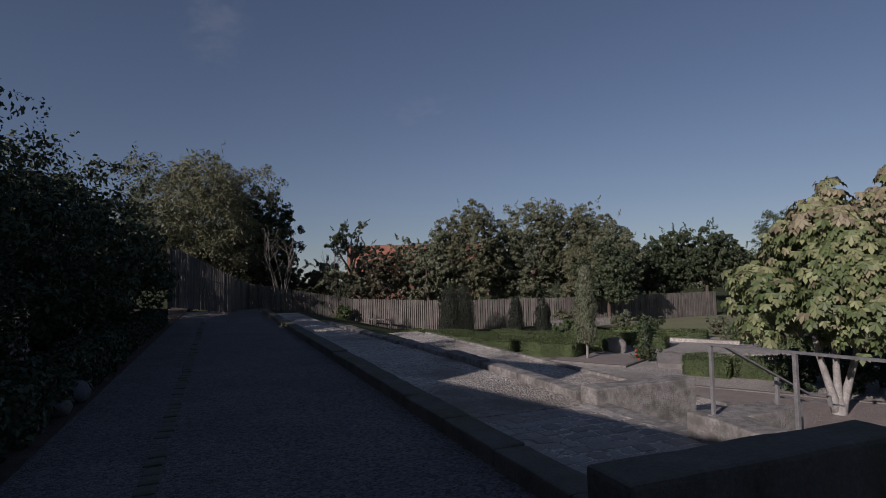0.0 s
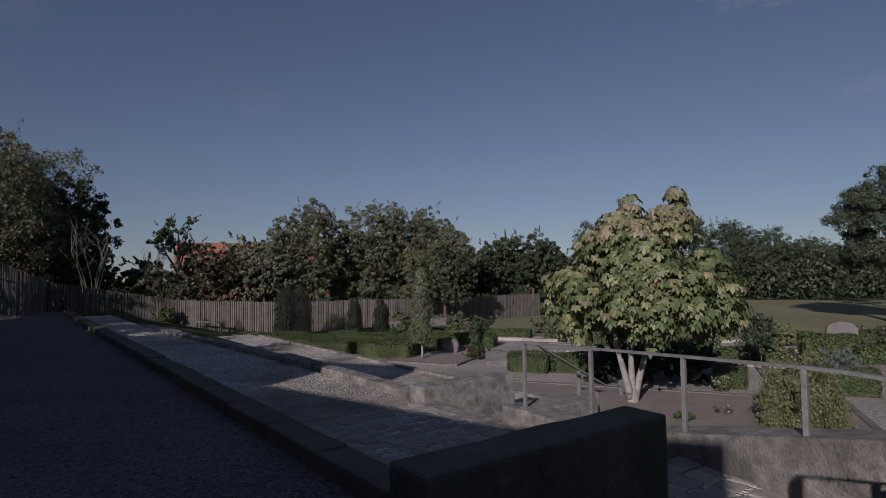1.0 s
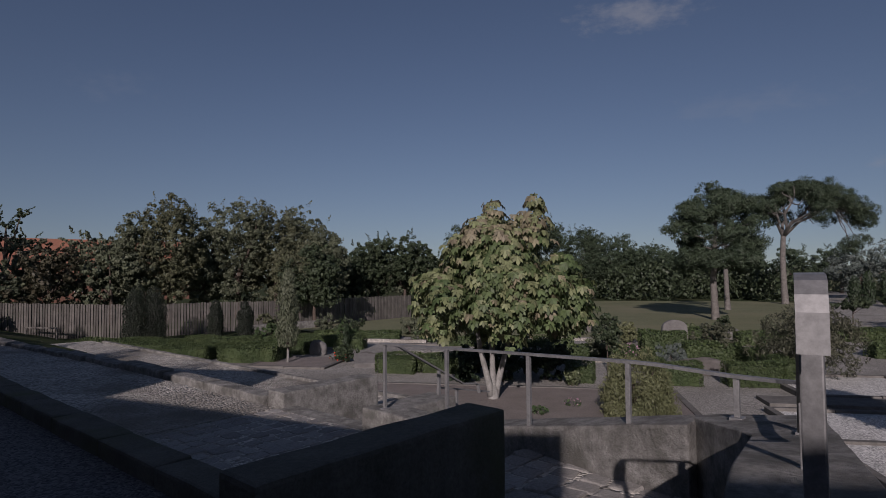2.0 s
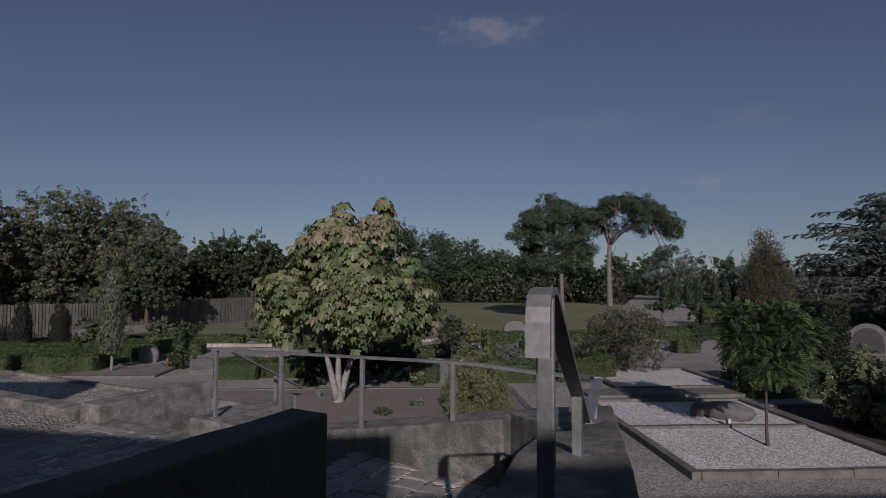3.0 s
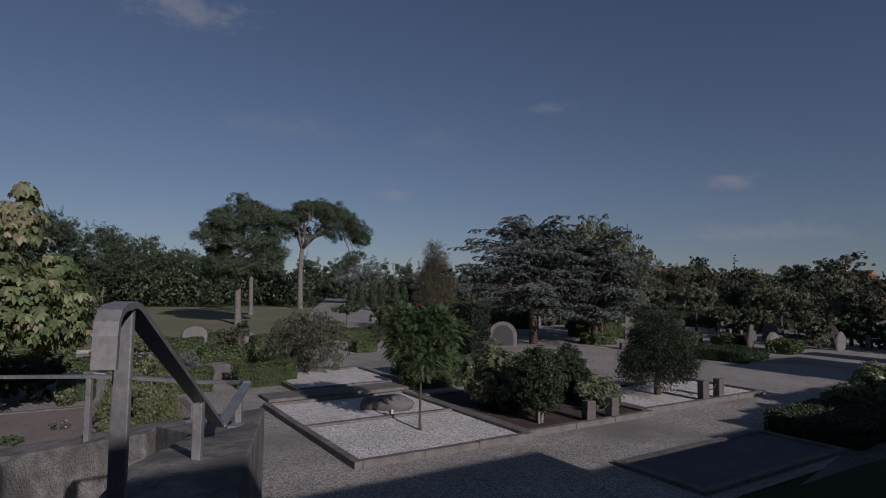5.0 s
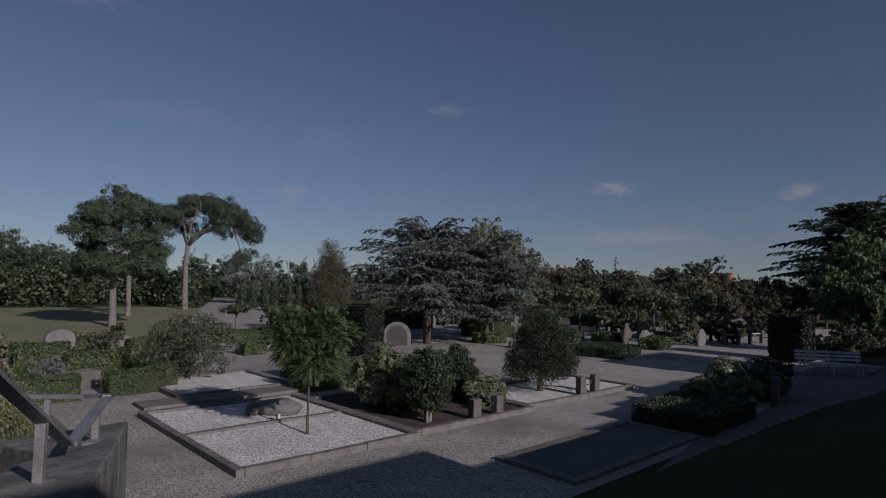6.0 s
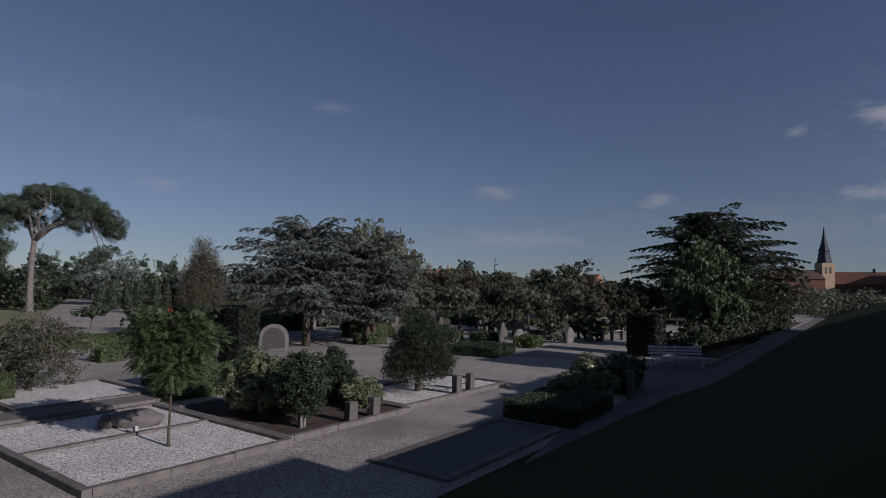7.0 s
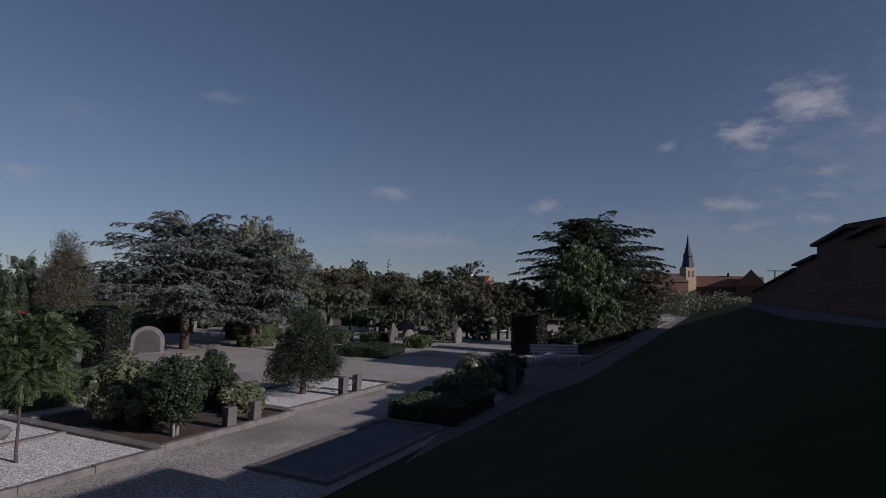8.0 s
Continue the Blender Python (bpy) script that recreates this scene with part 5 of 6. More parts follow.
bush("rhododendron_bush", at(10.6, -8.9, 0.05), "broad rhododendron with light leathery leaves", "shrub", 1.2, 1.2, 1.1, L_RHODO, 312, leaves=800, size=0.115, style="rosette")
bush("clipped_yew", at(11.0, -11.0, 0.05), "clipped dark green dome of yew", "shrub", 0.86, 0.86, 1.2, L_YEW, 303, leaves=18000, size=0.024, clumps=8, clump=0.62)
bush("rhododendron_bush", at(9.85, -10.75, 0.05), "low rhododendron with pale leaf edges", "shrub", 1.15, 1.0, 0.78, L_RHODO, 304, leaves=800, size=0.11, style="rosette")
bush("clipped_bush", at(12.6, -12.4, 0.03), "round clipped light green bush", "shrub", 1.2, 1.1, 0.95, L_BOX, 305, leaves=4200, size=0.04, clumps=9, clump=0.6)
hedge(at(14.3, -9.6, 0.03), 0.7, 3.0, 0.75, 306, "low dense hedge behind the gravel plots", L_BOX)
hedge(at(15.6, -9.3, 0.03), 2.2, 0.7, 0.6, 307, "low dense hedge behind the gravel plots", L_BOX)
hedge(at(18.9, -13.6, 0.03, 10), 0.9, 1.0, 2.0, 308, "tall black-green clipped yew block", L_BLACKYEW, 500, 0.045)
hedge(at(24.4, -19.0, 0.03, 10), 0.8, 1.4, 1.0, 310, "clipped hedge beside the arched headstone", L_BOX, 900, 0.03)
hedge(at(23.3, -26.0, 0.03, -25), 1.4, 3.6, 0.95, 311, "long clipped hedge along the gravel path", L_BOX, 850, 0.032)
hedge(at(14.3, -23.2, 0.03, 10), 2.4, 2.6, 0.42, 313, "low dark hedge round a grave", L_YEW, 1000, 0.028)

# graves at the foot of the bank
hedge(at(6.0, -13.6, 0.03), 1.7, 2.6, 0.42, 320, "low dark hedge of a shaded grave", L_DARK, 1200, 0.027)
for k, (x, y, w, h) in enumerate(((6.5, -14.9, 1.0, 0.75), (6.2, -16.3, 1.5, 1.2), (5.7, -17.6, 1.2, 0.95), (6.1, -18.8, 1.4, 1.1))):
    bush("rhododendron_bush", at(x, y, 0.03), "leathery rhododendron at the foot of the bank", "shrub", w, w, h, L_RHODO if k < 2 else L_DARK, 322 + k, leaves=620, size=0.13, style="rosette")
stone_post(at(5.35, -16.9, 0.05), 0.75)
hedge(at(8.4, -28.8, 0.03), 1.4, 1.5, 1.95, 330, "tall dark clipped conifer block", L_BLACKYEW, 420, 0.06)


def bench(m):
    root = thing("bench", m, "white-painted slatted garden bench on the gravel", "bench")
    L = 2.2
    for k in range(4):
        part("seat_slat", box(-L / 2, L / 2, 0.02 + 0.105 * k, 0.105 + 0.105 * k, 0.42, 0.45, 0.006), M_BENCH, root)
    for k in range(3):
        ob = part("back_slat", box(-L / 2, L / 2, -0.015, 0.015, 0, 0.09, 0.006), M_BENCH, root)
        ob.matrix_basis = pose(0, 0.47 + 0.03 * k, 0.52 + 0.125 * k, -12, 0, 0)
    for x in (-0.95, 0, 0.95):
        bm = bmesh.new()
        tube(bm, [(x, 0.06, -0.02), (x, 0.06, 0.42), (x, 0.42, 0.41), (x, 0.56, 0.9)], 0.022, 6)
        tube(bm, [(x, 0.42, 0.41), (x, 0.5, -0.02)], 0.022, 6)
        part("leg", bm, M_BENCH, root)
    return root


bench(at(5.85, -24.6, 0.035, 218))

slab("ground_bed", [(5.3, -30.0), (9.3, -30.0), (9.3, -78), (5.3, -78)], 0.075, M_DARKSOIL, "dark planted bed along the far path", "bed")
rb = random.Random(21)
for k in range(46):
    y = -30.6 - 40 * (k / 45) ** 1.3
    bush("border_bush", at(rb.uniform(5.9, 8.9), y, 0.06), "dense rounded bush in the bed along the path", "shrub", rb.uniform(0.9, 1.7), rb.uniform(0.9, 1.7), rb.uniform(0.6, 1.5), (L_DARK, L_BOX, L_YEW, L_DECID)[k % 4], 800 + k, leaves=1800, size=0.06, group="bushes of the long bed")
for k in range(12):
    hedge(at(rb.uniform(6.0, 8.4), -32 - 3.1 * k, 0.06, rb.uniform(-6, 6)), rb.uniform(1.0, 2.0), rb.uniform(0.6, 1.0), rb.uniform(0.4, 0.75), 860 + k, "low clipped hedge in the bed along the path", (L_YEW, L_BOX)[k % 2], 300, 0.05, "hedges of the long bed")

# clipped hedge frames in front of the lawn
for k, (x, y, lx, ly, h) in enumerate(((17.5, 4.75, 0.95, 1.15, 0.5), (17.7, 3.45, 0.9, 1.2, 0.5), (16.55, -2.95, 0.6, 1.05, 0.55), (16.6, -4.75, 0.6, 1.3, 0.6), (18.3, -5.6, 3.0, 0.55, 0.62), (18.6, -2.6, 2.4, 0.4, 0.45),
                                       (20.0, -4.6, 0.6, 1.6, 0.7), (16.6, -0.5, 0.6, 0.7, 0.5), (21.5, -1.0, 0.6, 3.0, 0.4), (22.5, -4.5, 0.7, 2.4, 0.5), (24.0, 2.0, 0.6, 5.0, 0.35), (26.0, 9.0, 0.6, 4.0, 0.35),
                                       (25.6, -7.9, 1.0, 2.0, 0.5), (29.0, 0.4, 0.8, 2.6, 0.4), (28.6, -6.2, 0.8, 2.2, 0.4), (27.5, -12.0, 0.8, 3.0, 0.5), (22.4, -10.6, 0.6, 0.9, 0.5))):
    hedge(at(x, y, 0.03), lx, ly, h, 340 + k, density=1150 if x < 20 else 420, size=0.021 if x < 20 else 0.038)
for k, (x, y, lx, ly, h, a) in enumerate(((18.95, 10.2, 1.3, 2.0, 0.55, 0), (19.0, 12.6, 1.2, 1.7, 0.5, 0), (19.9, 14.6, 1.2, 2.1, 0.5, 8), (21.0, 17.2, 1.0, 3.2, 0.42, 10), (20.8, 10.6, 0.6, 3.0, 0.5, 0), (21.6, 13.0, 0.6, 3.0, 0.5, 0), (22.5, 9.5, 0.7, 4.0, 0.5, 0))):
    hedge(at(x, y, 0.02, a), lx, ly, h, 370 + k, density=900, size=0.025)
# headstones of the rows
STONES = [(20.6, 8.6, 0.75, 0.55), (18.7, 6.1, 0.95, 0.42), (18.6, 4.1, 0.55, 0.5), (18.1, -3.85, 1.25, 0.5), (27.6, -3.7, 0.4, 0.35), (26.0, -3.6, 0.7, 0.55), (27.5, -7.4, 0.7, 0.45), (30.0, -1.5, 0.6, 0.5), (23.3, -2.0, 0.6, 0.45),
          (15.9, -28.0, 0.75, 1.25), (15.1, -28.6, 0.95, 0.85), (17.5, -31.0, 0.6, 0.8), (13.5, -31.5, 0.6, 0.9), (19.5, -31.5, 0.5, 1.0), (20.5, -36.0, 0.6, 1.1), (24.0, -33.5, 0.7, 0.9), (11.2, -41, 0.9, 1.3), (28.2, -29.0, 0.8, 0.7), (30.5, -27.5, 0.7, 0.8)]
for k, (x, y, w, h) in enumerate(STONES):
    boulder(at(x, y, 0.03, rs.uniform(-20, 20)), 0.32 if h > 0.6 else 0.4, w, h, 20 + k, "rough natural granite headstone", (M_GRANITE, M_REDGRANITE)[k % 2], "headstone", "rough headstones", "headstone", flat=0.28)
for k in range(26):
    x, y = rs.uniform(13, 36), rs.uniform(-58, -30)
    lettered_stone("headstone", at(x, y, 0.03, rs.uniform(-75, -35)), rs.uniform(0.5, 0.8), rs.uniform(0.6, 1.1), 0.16, (M_GRANITE, M_REDGRANITE, M_DARKSTONE)[k % 3], "small upright headstone far across the cemetery", rs.choice((0.1, 0.3, 0.5)), 2, "far headstones")
for k, (x, y) in enumerate(((12.9, -33.0), (12.6, -34.2), (12.4, -35.4), (12.2, -36.6), (17.2, -29.4), (18.1, -29.9))):
    stone_post(at(x, y, 0.03), 0.75)
for k in range(48):
    x, y = rs.uniform(13.0, 34), rs.uniform(-52, -27)
    hedge(at(x, y, 0.03, rs.uniform(0, 25)), rs.uniform(0.6, 1.4), rs.uniform(1.2, 3), rs.uniform(0.45, 0.9), 400 + k, "clipped hedge among the far graves", (L_BOX, L_YEW, L_DARK)[k % 3], 260, 0.06, "far hedges")
for k in range(40):
    bush("garden_bush", at(rs.uniform(6.0, 8.5) if k % 3 == 1 else rs.uniform(13, 34), rs.uniform(-75, -36) if k % 3 == 1 else rs.uniform(-52, -27), 0.03), "rounded bush along the far path", "shrub", 1.7, 1.7, rs.uniform(0.9, 1.8), (L_DARK, L_BOX, L_DECID)[k % 3], 430 + k, leaves=1500, size=0.11, group="far bushes")
for k in range(20):
    bush("garden_bush", at(rs.uniform(20, 34), rs.uniform(-13, 8), 0.03), "small rounded bush on a grave", "shrub", rs.uniform(0.6, 1.1), rs.uniform(0.6, 1.1), rs.uniform(0.35, 0.9), (L_DARK, L_GREEN, L_DECID, L_RHODO)[k % 4], 460 + k, leaves=1300, size=0.06, group="small bushes on the graves")
for k, (x, y, h) in enumerate(((45, -19.5, 1.6), (47, -21.5, 1.9), (49, -24, 1.9), (51, -26, 1.8), (53, -29, 2.0), (56, -32, 2.0), (58, -34, 1.9))):
    column_conifer("cypress", at(x + 12, y - 6), "narrow clipped dark cypress far off", h + 1.0, 1.1, L_YEW, 490 + k, 1200, 0.14, group="far clipped cypresses")
# cypresses, small trees beside the fence
column_conifer("cypress", at(23.0, 17.6), "broad many-stemmed black-green cypress", 2.5, 1.9, L_BLACKYEW, 500, 24000, 0.036, stems=4)
column_conifer("cypress", at(25.2, 15.6), "narrow dark cypress near the fence", 1.75, 0.75, L_BLACKYEW, 501, 9000, 0.036)
column_conifer("cypress", at(25.0, 14.0), "narrow dark cypress near the fence", 1.85, 0.8, L_BLACKYEW, 502, 9000, 0.036)
slim_tree = column_conifer("ivy_column_tree", at(18.45, 8.75, 0.6), "slim columnar tree on a pale trunk", 2.6, 0.72, L_DECID, 503, 4500, 0.05)
bm = bmesh.new()
tube(bm, [(0, 0, -0.05), (0.01, 0, 0.4), (0, 0.01, 0.9)], [0.05, 0.042, 0.035], 8)
bmesh.ops.translate(bm, vec=(0, 0, -0.58), verts=bm.verts[:])
part("lower_trunk", bm, M_PALEBARK, slim_tree, "pale smooth trunk")
bush("box_bush", at(23.4, 26.2, 0.2), "round bush in front of the wooden fence", "shrub", 1.2, 1.2, 1.15, L_BOX, 504, leaves=3000, size=0.06)
for k, (x, y, h, w) in enumerate(((26.5, 10.6, 1.05, 1.3), (26.2, 9.4, 1.0, 1.1), (24.4, 9.0, 0.9, 0.8), (28.0, 7.0, 0.9, 1.1), (27.0, 4.0, 1.1, 1.3), (25.0, 5.5, 0.9, 1.0), (21.0, -1.4, 1.3, 1.1), (19.2, 7.0, 0.55, 0.9), (24.2, 12.4, 0.9, 1.0), (26.8, 12.8, 1.6, 1.3))):
    bush("garden_bush", at(x, y, 0.03), "small leafy bush on a grave", "shrub", w, w, h, (L_DECID, L_DARK, L_GREEN)[k % 3], 510 + k, leaves=2200, size=0.055, group="small bushes on the graves")


def flowers(m, w, h, petals, label, seed, n=240):
    rng = np.random.default_rng(seed)
    root = thing("flowers", m, label, "flowers")
    P, N = shell_points(rng, [(0, 0, h * 0.5, w / 2, w / 2, h / 2)], n * 3, 0.2)
    P[:, 2] = np.maximum(P[:, 2], 0.01)
    part("foliage", mesh_of_faces("foliage", leaf_faces(rng, P, N, 0.045, 0.4), 4), L_GREEN, root, kind="stuff")
    P, N = shell_points(rng, [(0, 0, h * 0.62, w / 2, w / 2, h / 2)], n, 0.06)
    P[:, 2] = np.maximum(P[:, 2], 0.02)
    part("blossom", mesh_of_faces("blossom", leaf_faces(rng, P, N, 0.03, 0.8), 4), petals, root, kind="stuff")
    return root


flowers(at(18.9, 7.15, 0.03), 0.7, 0.45, M_RED, "red flowers on a grave", 600, 14)
flowers(at(18.7, 5.3, 0.03), 0.6, 0.3, M_WPETAL, "white flowers on a grave", 601)
flowers(at(13.4, -0.2, 0.07), 0.35, 0.16, M_PINK, "small pale flowers in the soil bed", 602, 12)
flowers(at(12.6, 0.5, 0.07), 0.4, 0.15, L_GREEN, "small green plant in the soil bed", 603, 30)
flowers(at(13.0, 4.6, 0.07), 0.5, 0.2, L_GOLD, "small yellowish plant in the soil bed", 604, 60)
flowers(at(20.9, -2.3, 0.03), 0.6, 0.5, M_PINK, "pink flowers on a grave", 605, 60)
flowers(at(8.2, -29.6, 0.03), 0.9, 0.6, M_RED, "red flowers beside the dark conifer", 606, 90)
for k, (n, s, w, h) in enumerate(((-3.0, 8.2, 1.2, 1.2), (-1.75, 8.0, 0.4, 0.35), (-2.6, 10.5, 0.8, 1.1))):
    flowers(terr(n, s, 1.45), w, h, M_PINK, "pale pink hydrangea in the shaded bed", 610 + k, 160)
# weeds at the kerb
rng = np.random.default_rng(9)
P = np.stack([rng.normal(0, 0.16, 260), rng.normal(0, 0.25, 260), rng.uniform(0.02, 0.2, 260)], 1)
solo("weeds", mesh_of_faces("weeds", leaf_faces(rng, P, rng.normal(0, 1, P.shape), 0.05, 0.15, 0.5, -2), 4), L_TURF, terr(2.75, 3.6, 1.18), "grassy weeds against the long kerb", "weeds", kind="stuff")


# ---------------------------------------------------------------- fence
FENCE = [(10.6, 20.7, 2.2, 2.0), (19.5, 29.9, 1.2, 1.6), (24.3, 26.4, 0.0, 1.7), (25.0, 20.0, 0.0, 1.6), (30.2, 15.4, 0.0, 1.55), (40.2, 10.0, 0.0, 1.5)]


def fence_run(a, b, seed):
    rng = random.Random(seed)
    p, q = Vector(a[:3]), Vector(b[:3])
    d = q - p
    flat = Vector((d.x, d.y, 0))
    turn = math.degrees(math.atan2(d.y, d.x))
    root = thing("fence", at(p.x, p.y, 0, turn), "weathered grey-brown close-board wooden fence", "fence", "fence runs")
    n = int(flat.length / 0.135)
    bm = bmesh.new()
    for k in range(n):
        f = k / n
        x = flat.length * f
        z0, h = p.z + d.z * f, a[3] + (b[3] - a[3]) * f
        o = rng.choice((0, 0.018)) + rng.uniform(-0.004, 0.004)
        box(x, x + 0.098, o, o + 0.022, z0 - 0.15, z0 + h + rng.uniform(-0.025, 0.02), bm=bm)
    part("boarding", bm, M_FENCE, root, kind="stuff")
    posts = max(2, int(flat.length / 2.4))
    for k in range(posts + 1):
        f = k / posts
        z0, h = p.z + d.z * f, a[3] + (b[3] - a[3]) * f
        part("post", box(flat.length * f - 0.05, flat.length * f + 0.05, 0.05, 0.15, z0 - 0.2, z0 + h - 0.05), M_FENCE, root)
    for zz in (0.3, 1.2):
        bm = bmesh.new()
        tube(bm, [(0, 0.06, p.z + zz), (flat.length, 0.06, q.z + zz)], 0.03, 4)
        part("rail", bm, M_FENCE, root)
    return root


for k in range(len(FENCE) - 1):
    fence_run(FENCE[k], FENCE[k + 1], k)


# ---------------------------------------------------------------- houses far off
def house(m, lx, ly, wall_h, roof_h, wall_mat, roof_mat, label, windows=4, chimney=True):
    root = thing("house", m, label, "house", "far houses")
    part("wall", box(-lx / 2, lx / 2, -ly / 2, ly / 2, -0.3, wall_h), wall_mat, root)
    bm = bmesh.new()
    prof = [(-ly / 2 - 0.4, wall_h), (0, wall_h + roof_h), (ly / 2 + 0.4, wall_h)]
    a = [bm.verts.new((-lx / 2 - 0.2, y, z)) for y, z in prof]
    b = [bm.verts.new((lx / 2 + 0.2, y, z)) for y, z in prof]
    bm.faces.new(a)
    bm.faces.new(b[::-1])
    for i in range(3):
        bm.faces.new((a[i], b[i], b[(i + 1) % 3], a[(i + 1) % 3]))
    bmesh.ops.recalc_face_normals(bm, faces=bm.faces[:])
    part("roof", bm, roof_mat, root)
    if chimney:
        part("chimney", box(-0.4, 0.4, -0.4, 0.4, wall_h + roof_h * 0.6, wall_h + roof_h + 1.2), wall_mat, root)
    for k in range(windows):
        x = -lx / 2 + lx * (k + 0.5) / windows
        win = part("window", box(x - 0.5, x + 0.5, -ly / 2 - 0.05, ly / 2 + 0.05, wall_h * 0.45, wall_h * 0.75), M_WHITE, root)
        part("pane", box(x - 0.42, x + 0.42, -ly / 2 - 0.07, ly / 2 + 0.07, wall_h * 0.47, wall_h * 0.73), M_DARKSTONE, win)
    return root


house(at(66, 58, 0, -42), 20, 9, 2.6, 5.2, M_BRICK, M_ROOF, "house with a red tiled roof behind the trees", 4, False)
house(at(95, -135, 0, 20), 14, 8, 3.5, 4.5, M_YELLOWBRICK, M_ROOF, "house with a red tiled roof far off")
house(at(62, -150, 0, -10), 12, 8, 3.2, 4.2, M_WHITE, M_ROOF, "white house with a red tiled roof far off")
house(at(28, -150, 0, 15), 12, 8, 3.5, 4.8, M_YELLOWBRICK, M_TILE, "house with a brown roof far off")
house(at(-4, -256, 0, 0), 24, 9, 7.5, 4.5, M_BRICK, M_DARKROOF, "large brick building with a red roof beside the church", 8)
house(at(-11.6, -250, 0, 90), 9, 10, 8, 6.3, M_BRICK, M_DARKROOF, "brick gable of the building beside the church", 4, False)

church = thing("church", at(10.4, -250, 0, 35), "distant church with a pale tower and dark spire", "church")
part("tower", box(-2.2, 2.2, -2.2, 2.2, 0, 15.0), M_YELLOWBRICK, church)
for x in (-0.8, 0.8):
    part("louvre_window", box(x - 0.35, x + 0.35, -2.3, 2.3, 11.2, 13.6), M_DARKSTONE, church)
bm = bmesh.new()
rings = []
for r, z in ((2.5, 15.0), (2.2, 16.2), (1.7, 19.0), (1.9, 19.4), (1.2, 21.3), (0.55, 24.5), (0.08, 28.2)):
    rings.append([bm.verts.new((r * math.cos(2 * math.pi * (k + 0.5) / 8), r * math.sin(2 * math.pi * (k + 0.5) / 8), z)) for k in range(8)])
for r0, r1 in zip(rings, rings[1:]):
    for k in range(8):
        bm.faces.new((r0[k], r0[(k + 1) % 8], r1[(k + 1) % 8], r1[k]))
bm.faces.new(rings[0][::-1])
bm.faces.new(rings[-1])
part("spire", bm, M_COPPER, church)
part("nave", box(3, 22, -5, 5, 0, 9), M_BRICK, church)
bm = bmesh.new()
a = [bm.verts.new((2.9, y, z)) for y, z in ((-5.5, 9), (0, 12.4), (5.5, 9))]
b = [bm.verts.new((22, y, z)) for y, z in ((-5.5, 9), (0, 12.4), (5.5, 9))]
bm.faces.new(a)
bm.faces.new(b[::-1])
for i in range(3):
    bm.faces.new((a[i], b[i], b[(i + 1) % 3], a[(i + 1) % 3]))
part("nave_roof", bm, M_TILE, church)

crane = thing("tower_crane", at(-23.5, -300), "slender pale tower crane far off", "crane")
part("mast", box(-0.28, 0.28, -0.28, 0.28, 0, 16.5), M_BENCH, crane)
part("jib", box(-9, 3, -0.2, 0.2, 16, 16.4), M_BENCH, crane)


def flagpole(m, h):
    root = thing("flagpole", m, "white flagpole far off", "flagpole", "flagpoles")
    bm = bmesh.new()
    tube(bm, [(0, 0, 0), (0, 0, h)], [0.09, 0.05], 8)
    part("pole", bm, M_WHITE, root)
    bmk = bmesh.new()
    bmesh.ops.create_icosphere(bmk, subdivisions=2, radius=0.14, matrix=Matrix.Translation((0, 0, h)))
    part("finial", bmk, M_WHITE, root)
    return root


flagpole(at(34.5, 49.0), 9.0)
flagpole(at(38.0, -118.0), 9.5)

# small things of the graves
grave_plot("grave_plot", 17.55, 19.7, 7.15, 9.7, M_SOIL, "small raked soil grave beside the slim tree", h=0.07)
broadleaf("standard_tree", at(18.4, -1.35, 0.03), "small round-headed tree on a thin stem", "tree", 1.75, 0.5, 0.55, L_DARK, 700, leaves=3200, size=0.045, clumps=18, tr=0.025, sprigs=10)
broadleaf("standard_tree", at(20.5, -4.75, 0.03), "small weeping tree on a thin stem", "tree", 1.25, 0.72, 0.3, L_WEEP, 701, leaves=3000, size=0.05, clumps=16, tr=0.02, droop=0.8)
broadleaf("standard_tree", at(24.6, 12.7, 0.03), "small pale-leaved standard shrub", "tree", 1.25, 0.42, 0.65, L_OLIVE, 702, leaves=1400, size=0.05, clumps=12, tr=0.025)
broadleaf("standard_tree", at(27.4, 5.0, 0.03), "small umbrella-shaped tree on the lawn edge", "tree", 1.5, 0.9, 0.7, L_DARK, 703, leaves=2600, size=0.06, clumps=16, tr=0.04)
broadleaf("standard_tree", at(36.0, -15.8, 0.03), "small umbrella-shaped tree beside the path", "tree", 1.45, 0.85, 0.7, L_DARK, 704, leaves=2600, size=0.07, clumps=16, tr=0.04)
bush("juniper", at(18.9, -3.3, 0.03), "spiky blue-grey juniper between the graves", "shrub", 0.8, 0.8, 0.85, L_BLUE, 705, leaves=3000, size=0.06, slim=0.15, droop=-1.0)
bush("golden_bush", at(25.6, -2.7, 0.03), "small golden conifer on a grave", "shrub", 0.9, 0.9, 1.0, L_GOLD, 706, leaves=2400, size=0.05, droop=-1.0)
column_conifer("slim_cypress", at(21.9, 8.0, 0.03), "very slim dark cypress on a grave", 1.0, 0.28, L_YEW, 707, 900, 0.045)
hedge(at(22.3, -3.55, 0.03), 0.9, 1.4, 0.8, 708, "clipped hedge block between the graves", L_BOX, 420, 0.04)
# sloping inscribed slab beside the white flowers
slope = thing("sloping_headstone", at(18.35, 6.0, 0.05, 200), "broad sloping grey headstone", "headstone")
bm = box(-0.3, 0.3, -0.42, 0.42, -0.05, 0.36, 0.02)
for v in bm.verts:
    if v.co.z > 0.2 and v.co.x > 0:
        v.co.z -= 0.24
part("stone", bm, M_GRANITE, slope)
